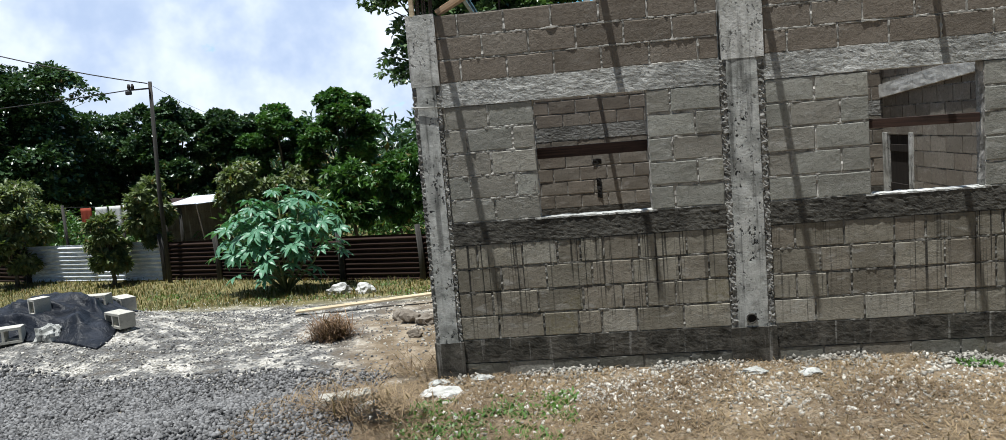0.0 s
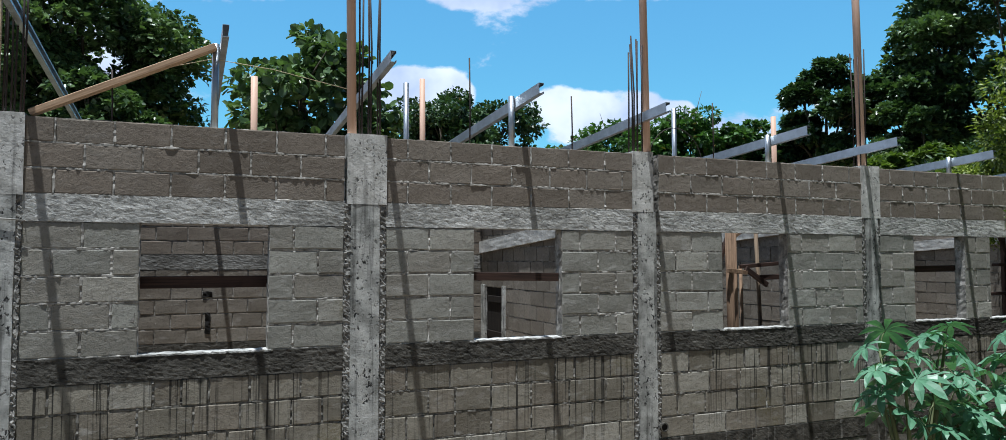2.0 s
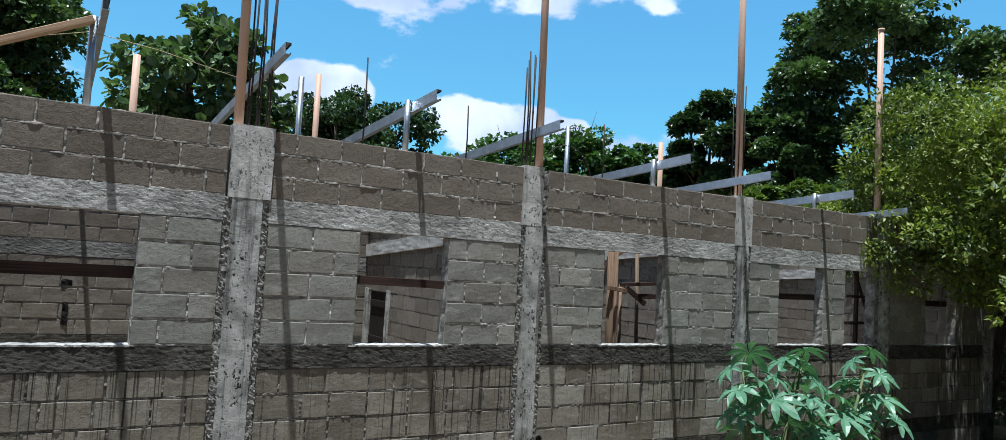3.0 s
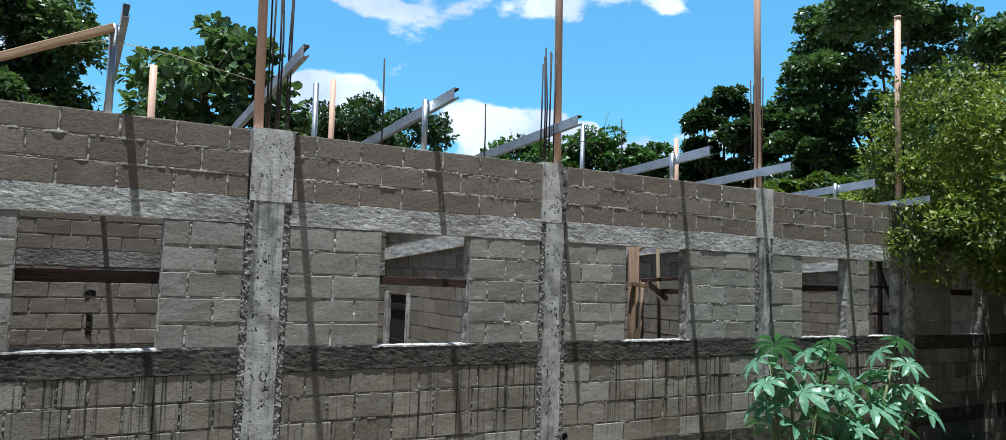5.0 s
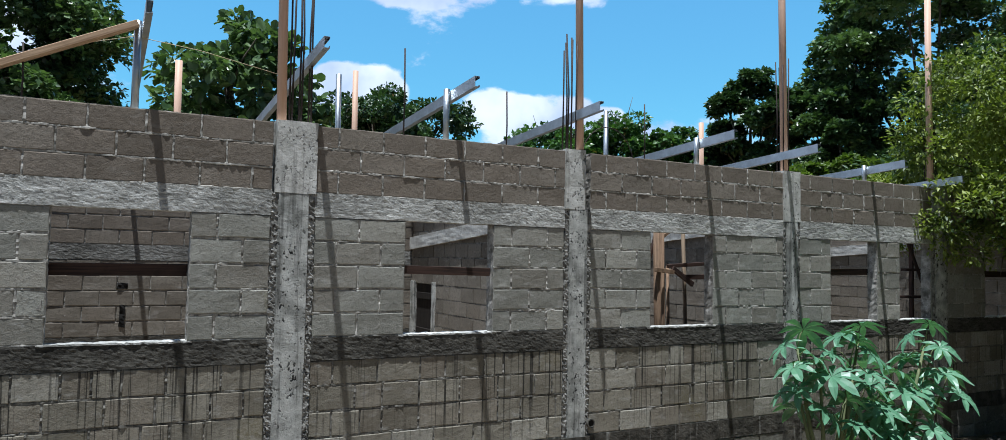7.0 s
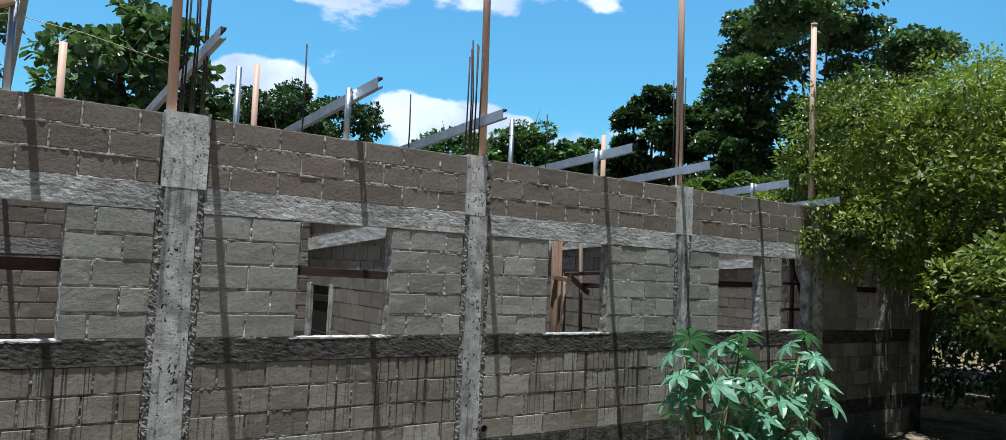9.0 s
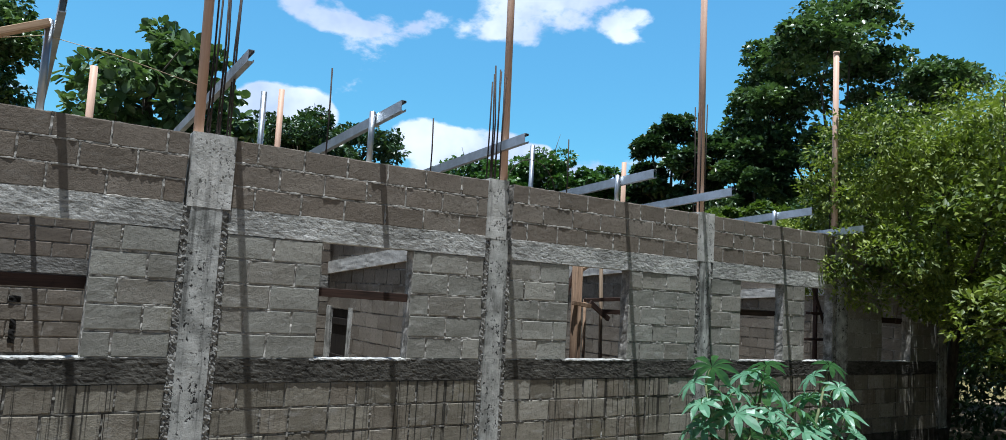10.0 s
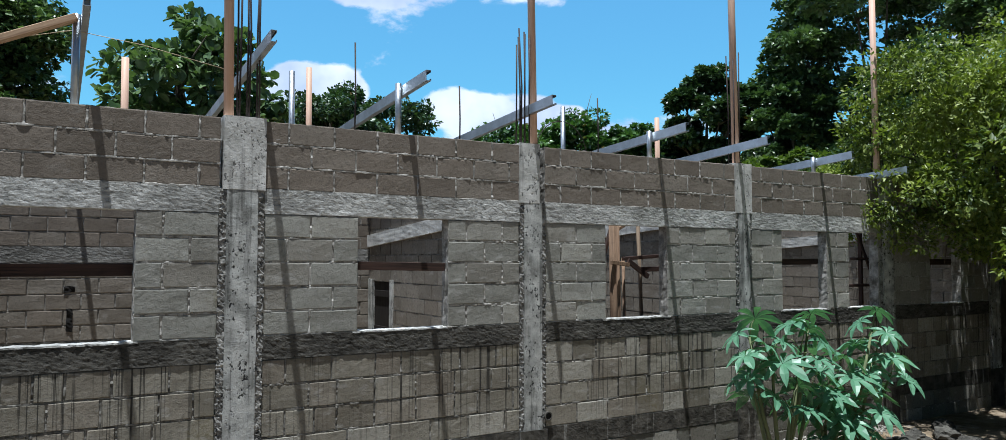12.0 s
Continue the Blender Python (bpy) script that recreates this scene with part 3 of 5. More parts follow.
FRONT = Matrix.Identity(4)
for k, (a, b) in enumerate(COLUMNS):
    column(f"column_{k + 1}", a, b, FRONT, "rough cast grey concrete column with honeycombed edges", trim=((0, 0), (0.03, 0.0), (0.0, 0.085), (0, 0), (0, 0), (0, 0))[k])
for k in range(5):
    x0, x1 = COLUMNS[k][1], COLUMNS[k + 1][0]
    wall_panel(f"wall_front_{k + 1}", x0, x1, WINDOWS[k], FRONT, "bare grey concrete block wall with a window opening")
    beam(f"plinth_beam_{k + 1}", x0, x1, Z_PLINTH, Z_LOW, M_PLINTH, FRONT, "dark damp concrete plinth beam")
    beam(f"sill_beam_{k + 1}", x0, x1, Z_SILL, Z_OPEN, M_SILL, FRONT, "dark weathered concrete sill beam, self-shadow in its colour", 0.007, 0.004, (22, 30, 50))
    for a, b in WINDOWS[k]:
        # thin pale strip along the top of the sill beam
        part("sill_skim", rough_mesh([(a - 0.05 if a > x0 + 0.1 else a, b + 0.04 if b < x1 - 0.1 else b, -0.012, THICK + 0.01, Z_OPEN - 0.010, Z_OPEN + 0.004)], 0.020, 0.006, (20, 20, 20), M_CROWN, a), bpy.data.objects[f"sill_beam_{k + 1}"], "thin pale strip")
    beam(f"crown_beam_{k + 1}", x0, x1, Z_CROWN, Z_TOP0, M_CROWN, FRONT, "pale rough cast concrete ring beam", 0.005, 0.0028)

# the walls inside and behind; the cross walls carry beams that fall towards the back
Y_BACK, FALL = 5.0, 0.066
BACK = Matrix.Translation((0, Y_BACK, -0.44))
for k, (a, b) in enumerate(((0.5, 7.9), (7.92, 15.2))):
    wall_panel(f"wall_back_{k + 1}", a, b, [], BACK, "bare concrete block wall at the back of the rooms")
    beam(f"back_sill_beam_{k + 1}", a, b, Z_SILL, Z_OPEN, M_SILL, BACK, "weathered concrete sill beam of the back wall, self-shadow in its colour")
    beam(f"back_plinth_beam_{k + 1}", a, b, Z_PLINTH, Z_LOW, M_SILL, BACK, "concrete plinth beam of the back wall")
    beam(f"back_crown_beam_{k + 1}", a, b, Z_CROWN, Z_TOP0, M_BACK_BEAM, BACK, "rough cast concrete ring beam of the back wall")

# no hole is cut: a raised black patch paints the slot's darkness
part("broken_slot", rough_mesh([(1.98, 2.05, -0.012, 0.05, 1.40, 1.70), (1.94, 2.07, -0.010, 0.05, 1.92, 2.0)], 0.03, 0.012, (20, 20, 20), M_DARK), bpy.data.objects["wall_back_1"], "black raised patch painting the dark of a broken slot", BACK.copy())


def cross_wall(k, xw, door):
    """A wall from front to back, level courses, with one sloping beam over it and perhaps a doorway."""
    side = Matrix.Translation((xw, 0.17, 0)) @ Matrix.Rotation(radians(90), 4, "Z")
    deep, rows, pitch = Y_BACK - 0.2, 15, 0.205
    y0, y1 = 0.012, THICK - 0.012
    tops = Z_BASE + rows * pitch
    spans = [(0.0, deep)] if door is None else [(0.0, door[0]), (door[1], deep)]
    boxes = [(a, b, y0, y1, Z_BASE, 1.585) for a, b in spans] + [(0.0, deep, y0, y1, 1.585, tops - 0.01)]
    wall = tagged(new(f"wall_cross_{k}", core(boxes)), "bare concrete block cross wall between two rooms", "wall", kind="structure")
    wall.matrix_basis = side
    for r in range(rows):
        z = Z_BASE + r * pitch
        for a, b in spans if z + pitch < 1.6 else [(0.0, deep)]:
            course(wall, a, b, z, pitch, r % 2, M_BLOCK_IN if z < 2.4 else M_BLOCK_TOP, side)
    lean = math.degrees(math.atan(FALL))
    slope = side @ Matrix.Translation((0, 0, 2.44)) @ Matrix.Rotation(radians(lean), 4, "Y")
    me = rough_mesh([(0.0, deep, -0.04, THICK + 0.05, 0.0, 0.19)], 0.04, 0.005, (5, 12, 16), M_CEMENT, xw)
    ob = tagged(new(f"sloping_beam_{k}", me), "pale cast concrete beam sloping along a cross wall", "beam", kind="structure")
    ob.matrix_basis = slope
    if door is not None:
        for a, b in ((door[0] - 0.12, door[0]), (door[1], door[1] + 0.19)):
            jamb = tagged(new(f"door_jamb_{1 if a < door[0] else 2}", rough_mesh([(a, b, -0.02, THICK + 0.02, -0.2, 1.62)], 0.05, 0.006, (9, 9, 5), M_COLUMN, a)), "pale cast concrete door jamb", "jamb", kind="structure")
            jamb.matrix_basis = side
        # the doorway is open; this added black panel and its ledges paint its darkness
        leaf = thing("door", "black panel standing in for the dark of an open doorway", "door", box_mesh(door[0], door[1], 0.09, 0.13, -0.12, 1.58, M_DOORWAY_DARK), side)
        for z in (0.25, 0.8, 1.35):
            part("ledge", box_mesh(door[0] + 0.03, door[1] - 0.03, 0.13, 0.15, z, z + 0.1, M_DOORWAY_DARK), leaf, "", side.copy())


for k, (xw, door) in enumerate(((0.48, None), (6.35, (3.90, 4.60)), (9.35, None), (15.25, None))):
    cross_wall(k + 1, xw, door)

# ---- steel, pipes and timber over the walls ----


def channel_mesh(length, high, wide, t, mat):
    """A cold formed C channel along x from 0 to length, open towards -y."""
    lip = 0.02
    out = [(0, 0), (wide, 0), (wide, lip), (wide - t, lip), (wide - t, t), (t, t), (t, high - t), (wide - t, high - t), (wide - t, high - lip), (wide, high - lip), (wide, high), (0, high)]
    n = len(out)
    verts = [(0, -a, b) for a, b in out] + [(length, -a, b) for a, b in out]
    faces = [(k, (k + 1) % n, n + (k + 1) % n, n + k) for k in range(n)]
    quads = [(0, 1, 4, 5), (1, 2, 3, 4), (0, 5, 6, 11), (6, 7, 10, 11), (7, 8, 9, 10)]
    faces += [q[::-1] for q in quads] + [tuple(n + i for i in q) for q in quads]
    return mesh_of(verts, faces, mat)


# x of the rafter, the height of its front end, how far that end stands out, whether a post carries it
RAFTERS = [(0.48, 3.98, 0.50, False), (1.95, 3.86, 0.48, True), (3.28, 3.79, 0.50, False), (4.66, 3.64, 0.50, True), (6.09, 3.59, 0.42, False),
           (7.83, 3.46, 0.50, True), (9.16, 3.42, 0.50, False), (10.78, 3.36, 0.50, True), (12.0, 3.24, 0.50, False), (13.6, 3.2, 0.50, True)]
for x, z, out, post in RAFTERS:
    fall = math.degrees(math.atan(FALL))
    at = Matrix.Translation((x, -out, z - 0.10)) @ Matrix.Rotation(radians(90), 4, "Z") @ Matrix.Rotation(radians(fall), 4, "Y")
    thing("steel_rafter", "galvanised steel channel rafter jutting past the wall top", "rafter", channel_mesh(5.9, 0.10, 0.05, 0.004, M_STEEL), at, "roof rafters")
    if post:
        foot = Z_TOP - 0.05
        high = z - 0.02 - foot
        thing("steel_post", "short galvanised pipe post on the wall top", "post",
              tubes_mesh([([(0, 0, 0), (0, 0, high * 0.5), (0, 0, high)], [0.03] * 3)], M_STEEL, 12), (x - 0.03, 0.07, foot), "rafter posts")


def tall_pipe(x, y, z0, z1, radius, lean):
    top = (lean, 0, z1 - z0)
    ob = thing("orange_pipe", "tall weathered orange pipe standing in the column head", "pipe",
               tubes_mesh([([(0, 0, 0), (lean * 0.5, 0.004, (z1 - z0) / 2), top], [radius, radius * 0.97, radius * 0.94])], M_PIPE, 14), (x, y, z0), "orange pipes")
    part("pipe_rim", tubes_mesh([([(x + lean, y, z1 - 0.03), (x + lean, y, z1 + 0.004)], [radius * 1.08] * 2)], M_PIPE, 14), ob)


for x, lean, r in ((3.07, -0.04, 0.042), (6.17, -0.05, 0.042), (9.22, -0.05, 0.045), (12.15, -0.02, 0.045)):
    tall_pipe(x, 0.05, Z_TOP - 0.1, 5.95 if x > 12 else 7.2, r, lean * (1 if x > 12 else 1.5))

# starter bars in clusters over the columns
for k, (x0, x1) in enumerate(COLUMNS):
    top = (4.6, 4.75, 4.32, 4.2, 4.1, 3.9)[k]
    if k == 3:
        top = 4.55
    spots = [(x0 + f * (x1 - x0), y) for f in ((0.10, 0.25, 0.42) if k in (2, 3, 4) else (0.40, 0.62, 0.86)) for y in (0.02, 0.12)]
    r = random.Random(k)
    bars = thing("starter_bars", "bundle of dark rusty reinforcing bars rising from a column", "rebar", None, ((x0 + x1) / 2, 0.07, Z_TOP), "starter bars")
    for x, y in spots:
        zt = top + r.uniform(-0.12, 0.05)
        pts = [(x, y, Z_TOP - 0.12), (x + r.uniform(-0.01, 0.01), y, (zt + Z_TOP) / 2), (x + r.uniform(-0.03, 0.02), y, zt)]
        part("bar", tubes_mesh([(pts, [0.0085] * 3)], M_REBAR, 6), bars)

# single thin bars along the wall
for x, z in ((1.15, 3.55), (4.20, 3.96), (5.30, 3.68), (7.05, 3.75)):
    thing("single_bar", "single thin reinforcing bar sticking out of the block wall", "rebar",
          tubes_mesh([([(0, 0, 0), (0.004, 0.0, (z - 3.0) / 2), (-0.005, 0.0, z - 3.0)], [0.0075] * 3)], M_REBAR, 6), (x, 0.08, 3.0), "single bars")
# bent hoop of bar
hoop = [(6.55 + 0.35 * math.cos(a), 0.08, 3.02 + 0.42 * math.sin(a)) for a in np.linspace(0.1, math.pi - 0.1, 12)]
thing("bent_bar", "thin bar bent into a hoop over the wall top", "rebar", tubes_mesh([(hoop, [0.005] * 12)], M_REBAR, 6))

# pipes that rise from the back wall
GREY_PIPE, ORANGE_PIPE = "grey galvanised pipe standing in the back wall", "orange pipe standing in the back wall"
for x, z, mat, r, label in ((4.93, 4.86, M_STEEL, 0.045, GREY_PIPE), (5.20, 4.95, M_PIPE, 0.045, ORANGE_PIPE), (2.60, 4.75, M_PIPE, 0.05, ORANGE_PIPE),
                            (10.08, 4.84, M_STEEL, 0.045, GREY_PIPE), (12.45, 4.86, M_PIPE, 0.05, ORANGE_PIPE)):
    thing("back_pipe", label, "pipe", tubes_mesh([([(0, 0, 0), (0.01, 0, (z - 2.6) / 2), (0, 0, z - 2.6)], [r] * 3)], mat, 12), (x, Y_BACK + 0.07, 2.6), "pipes at the back")

# sawn timber leaning from the wall top to the steel post
start, end = Vector((0.60, 0.08, 3.135)), Vector((1.93, 0.02, 3.78))
span = (end - start).length
thing("timber", "sawn orange-brown timber sloping up from the wall top", "timber", box_mesh(0, span, -0.045, 0.045, 0.0, 0.052, M_TIMBER),
      Matrix.Translation(start) @ (end - start).to_track_quat("X", "Z").to_matrix().to_4x4())
thing("formwork_batten", "pale wooden batten upright at the corner column", "batten", box_mesh(-0.02, 0.02, -0.02, 0.02, 0, 1.4, M_PALE), (0.38, 0.0, Z_TOP))
tie = [(0.30 + 0.29 * f, -0.035 if 0 < f < 1 else 0.0, 2.345 - 0.02 * f) for f in (0.0, 0.02, 0.5, 0.98, 1.0)]
thing("tie_string", "white string tied round the corner column", "string", tubes_mesh([(tie, [0.006] * 5)], M_CEMENT, 6))
thing("string_line", "thin string stretched between the starter bars", "string",
      tubes_mesh([([(1.2, 0.08, 3.50), (1.9, 0.1, 3.72), (2.4, 0.12, 3.68), (3.1, 0.1, 3.55)], [0.003] * 4)], M_PALE, 5))

# planks in the windows
for a, b, z0, z1, tilt in ((1.2, 2.6, 1.79, 1.89, 0.0), (4.23, 5.13, 1.83, 1.91, -1.0), (9.8, 11.0, 1.86, 1.94, 0.5), (13.1, 14.3, 1.86, 1.95, 0.0)):
    thing("plank", "dark brown board fixed across a window opening", "plank", box_mesh(0, b - a, 0, 0.03, 0, z1 - z0, M_PLANK),
          pose(a, THICK + 0.02 if a != 4.23 else 0.05, z0, 0, -tilt, 0), "boards across windows")

# drain holes in the columns
for x, z in ((3.17, 0.25), (6.30, 0.30)):
    n = 14
    ring = []
    for y, r in ((-0.035, 0.047), (-0.035, 0.036), (0.06, 0.036)):
        ring += [(r * math.cos(2 * math.pi * k / n), y, r * math.sin(2 * math.pi * k / n)) for k in range(n)]
    f = [(k, (k + 1) % n, n + (k + 1) % n, n + k) for k in range(n)] + [(n + k, n + (k + 1) % n, 2 * n + (k + 1) % n, 2 * n + k) for k in range(n)]
    v = ring + [(0.047 * math.cos(2 * math.pi * k / n), 0.0, 0.047 * math.sin(2 * math.pi * k / n)) for k in range(n)]
    f += [((k + 1) % n, k, 3 * n + k, 3 * n + (k + 1) % n) for k in range(n)]
    drain = thing("drain_pipe", "short dark drain pipe end at the foot of a column", "pipe", mesh_of(v, f, M_SILL), (x, 0, z), "drain pipes")
    # black disc just behind the rim paints the darkness of the bore
    part("pipe_bore", mesh_of([(x + 0.036 * math.cos(2 * math.pi * k / n), -0.026, z + 0.036 * math.sin(2 * math.pi * k / n)) for k in range(n)], [tuple(range(n))], M_DARK), drain, "black disc painting the shade in the bore")

# ---- trees ----


def leaf_cloud(centres, radii, per, size, r, droop=0.3, flat=0.7, slim=0.42, dome=False, rounded=False):
    """Vertices and faces of many folded leaves gathered in clumps."""
    g = np.random.default_rng(r)
    n = len(centres) * per
    c, rad = np.repeat(centres, per, 0), np.repeat(radii, per)[:, None]
    d = g.normal(size=(n, 3))
    d /= np.linalg.norm(d, axis=1, keepdims=True)
    if dome:
        d[:, 2] = np.abs(d[:, 2]) * 1.1 - 0.25
    p = c + d * rad * g.uniform(0.35, 1.05, (n, 1)) ** 0.5 * np.array((1, 1, flat))
    out = d + g.normal(size=(n, 3)) * 0.55
    out[:, 2] -= droop
    out /= np.linalg.norm(out, axis=1, keepdims=True)
    up = np.array((0, 0, 1.0)) + g.normal(size=(n, 3)) * 0.45 + d * 0.5
    side = np.cross(out, up)
    side /= np.linalg.norm(side, axis=1, keepdims=True) + 1e-9
    top = np.cross(side, out)
    s = size * g.uniform(0.6, 1.25, (n, 1))
    w = s * slim * 0.5
    if rounded:
        spots = ((0.25, 0.75), (0.6, 1.0), (0.88, 0.55))
        rim = [p + out * s * a + side * w * b + top * s * 0.06 for a, b in spots] + [p + out * s - top * s * 0.12]
        rim += [p + out * s * a - side * w * b + top * s * 0.06 for a, b in reversed(spots)]
        v = np.stack([p] + rim, 1).reshape(-1, 3)
        k = np.arange(n)[:, None] * 8
        return v, np.concatenate([k + (0, i, i + 1) for i in range(1, 7)])
    v = np.stack([p, p + out * s * 0.45 + side * w + top * s * 0.08, p + out * s - top * s * 0.12, p + out * s * 0.45 - side * w + top * s * 0.08], 1).reshape(-1, 3)
    k = np.arange(n)[:, None] * 4
    f = np.concatenate([k + (0, 1, 2), k + (0, 2, 3)])
    return v, f


def numpy_mesh(v, f, mat):
    me = bpy.data.meshes.new("mesh")
    me.vertices.add(len(v))
    me.vertices.foreach_set("co", np.asarray(v, np.float32).ravel())
    me.loops.add(f.size)
    me.loops.foreach_set("vertex_index", f.astype(np.int32).ravel())
    me.polygons.add(len(f))
    me.polygons.foreach_set("loop_start", np.arange(0, f.size, f.shape[1], dtype=np.int32))
    me.materials.append(mat)
    me.update(calc_edges=True)
    return me


def tree(x, y, top, spread, low, mat, leaf, clumps, per, label, seed, name="tree", lumps=7, trunk=0.16, slim=0.42, droop=0.3, foot=None, squash=1.0, dome=False):
    """A tree: tapered trunk, limbs to every bough, domed boughs of clumps of leaves with gaps between them."""
    r = random.Random(seed)
    fx, fy = foot or (x, y)
    z0 = ground_z(fx, fy) - 0.1
    crown_mid, crown_half = (top + low) / 2, (top - low) / 2
    boughs = []
    for k in range(lumps):
        f = (k + 0.5) / lumps
        h = -0.88 + 1.62 * f + r.uniform(-0.08, 0.08)
        a = k * 2.4 + r.uniform(-0.5, 0.5)
        q = math.sqrt(max(0.05, 1 - h * h)) * r.uniform(0.45, 0.85)
        if k == lumps - 1:
            q = 0.12
        size = r.uniform(0.30, 0.42) if dome else r.uniform(0.34, 0.5)
        boughs.append((Vector((x + q * spread * math.cos(a), y + squash * q * spread * math.sin(a), crown_mid + h * crown_half * 0.9)), size * min(spread, crown_half * 1.2)))
    centres, radii = [], []
    for k in range(clumps):
        c, rad = boughs[k % lumps]
        d = Vector((r.gauss(0, 1), r.gauss(0, 1), r.gauss(0.35, 0.8))).normalized()
        centres.append(c + Vector((d.x, d.y, d.z * 0.75)) * rad * r.uniform(0.35, 1.0) ** 0.5)
        radii.append(rad * (r.uniform(0.30, 0.50) if dome else r.uniform(0.22, 0.42)))
    ob = thing(name, label, "tree", None, (fx, fy, z0))
    fork = Vector((fx + 0.4 * (x - fx), fy + 0.4 * (y - fy), max(z0 + 0.5, low + 0.3 * crown_half)))
    tubes = [([(fx, fy, z0), ((fx + fork.x) / 2 + 0.05, (fy + fork.y) / 2, (z0 + fork.z) / 2), fork], [trunk * 1.25, trunk, trunk * 0.8])]
    for c, rad in boughs:
        mid = fork.lerp(c, 0.5) + Vector((0, 0, -0.08 * spread))
        tubes.append(([fork, mid, c], [trunk * 0.5, trunk * 0.3, trunk * 0.1]))
        for _ in range(3):
            e = c + Vector((r.gauss(0, 0.5), r.gauss(0, 0.5), r.gauss(0.1, 0.5))) * rad
            tubes.append(([c.lerp(mid, 0.3), c.lerp(e, 0.5), e], [trunk * 0.15, trunk * 0.1, trunk * 0.04]))
    part("trunk", tubes_mesh(tubes, M_BARK, 7), ob)
    v, f = leaf_cloud(np.array([tuple(c) for c in centres]), np.array(radii), per, leaf, seed, droop, slim=slim, dome=dome, rounded=per < 45)
    part("crown", numpy_mesh(v, f, mat), ob)
    return ob


EYE = (1.75, -6.67, 2.0)


def polar(azimuth, far):
    return EYE[0] + far * math.sin(radians(azimuth)), EYE[1] + far * math.cos(radians(azimuth))


def high(elevation, far):
    return EYE[2] + far * math.tan(radians(elevation))


# azimuth, distance, elevation of top and of crown foot, half width in degrees, material, leaf, clumps, leaves a clump
WOODS = [
    (-39.6, 31, 7.8, -4, 6.0, M_LEAF_DARK, 0.15, 420, 170, "dense dark green tree behind the sheet metal fence"),
    (-33.0, 33, 4.4, -4, 4.8, M_LEAF_DARK, 0.15, 260, 170, "dark green tree behind the sheet metal fence"),
    (-29.6, 32, 4.9, -4, 3.4, M_LEAF_DARK, 0.15, 240, 170, "dark green tree behind the utility pole"),
    (-25.6, 33, 4.4, -4, 3.2, M_LEAF_DARK, 0.15, 220, 170, "dark broad-leaved tree behind the fence"),
    (-21.9, 33, 4.4, -4, 3.2, M_LEAF_MID, 0.15, 220, 170, "green tree behind the fence"),
    (-17.7, 31, 5.6, -4, 3.2, M_LEAF_MID, 0.15, 260, 170, "taller leafy green tree behind the fence"),
    (-12.5, 34, 0.4, -4, 3.0, M_LEAF_MID, 0.15, 170, 150, "low green tree beside the building"),
    (-6.4, 20, 21.0, 0, 7.7, M_LEAF_TALL, 0.15, 640, 120, "large dark leafy tree behind the building"),
    (8.0, 15.5, 17.0, 4, 6.2, M_LEAF_TALL, 0.20, 140, 34, "open tree with large dark leaves behind the building"),
    (18.9, 28, 13.2, 1, 5.9, M_LEAF_DARK, 0.17, 420, 110, "round dark green tree behind the building"),
    (24.4, 28, 10.0, 3, 1.6, M_LEAF_DARK, 0.19, 22, 40, "thin dark top of a tree beside the round tree"),
    (31.0, 33, 9.6, 0, 5.6, M_LEAF_MID, 0.22, 240, 150, "low green tree behind the rafters"),
    (36.6, 31, 11.2, 0, 5.0, M_LEAF_MID, 0.20, 260, 150, "green tree behind the rafters"),
    (41.2, 32, 11.2, 0, 4.6, M_LEAF_MID, 0.20, 220, 150, "leafy green tree behind the rafters"),
    (45.8, 28, 14.2, 5, 3.7, M_LEAF_DARK, 0.19, 210, 150, "dark green tree with clumped boughs"),
    (51.8, 27, 13.4, 3, 3.2, M_LEAF_TALL, 0.19, 220, 150, "dark green tree below the tallest tree"),
    (52.3, 22, 7.8, 2, 3.8, M_LEAF_BRIGHT, 0.16, 230, 150, "bright green tree beyond the rafters"),
    (57.4, 28, 22.0, 3, 8.0, M_LEAF_TALL, 0.20, 460, 130, "very tall dark tree with clumped boughs"),
    (72.5, 25, 13.0, -4, 5.0, M_LEAF_DARK, 0.165, 330, 150, "dark shaded tree beyond the end of the building"),
]
for k, (az, far, top, low, half, mat, leaf, clumps, per, label) in enumerate(WOODS):
    x, y = polar(az, far)
    tree(x, y, high(top, far), far * math.tan(radians(half)), high(low, far), mat, leaf, clumps, per, label, 20 + k, lumps=26 if clumps > 500 else 16 if clumps > 300 else 13 if clumps > 130 else 8, trunk=0.17, dome=az > 40 or az < -3, droop=0.25, slim=0.8)

# the tree that overhangs the far end of the wall
tree(14.65, -1.05, 5.2, 3.1, 1.8, M_LEAF_FINE, 0.085, 760, 130, "bright fine-leaved tree overhanging the end of the wall", 91, lumps=24, trunk=0.10, slim=0.5, foot=(16.5, 0.7), dome=False, droop=0.1)
tree(18.4, -1.3, 6.5, 3.7, 1.5, M_LEAF_FINE, 0.09, 760, 130, "taller fine-leaved tree beyond the end of the wall", 94, lumps=24, trunk=0.13, slim=0.5, foot=(19.0, 0.2), dome=False, droop=0.1)
# next two: added mostly out of view, low crowns cut sun and sky light
tree(15.8, -4.4, 4.9, 4.2, 0.5, M_LEAF_FINE, 0.11, 900, 90, "fine-leaved tree added mostly out of view to shade the yard's end", 92, lumps=26, trunk=0.13, slim=0.5, dome=True, droop=0.1, foot=(18.5, -4.5))
tree(13.3, -5.4, 5.4, 4.0, 0.5, M_LEAF_FINE, 0.11, 760, 84, "fine-leaved tree added mostly out of view to shade the rubble", 93, lumps=24, trunk=0.12, slim=0.5, dome=True, droop=0.1, foot=(13.6, -6.6))
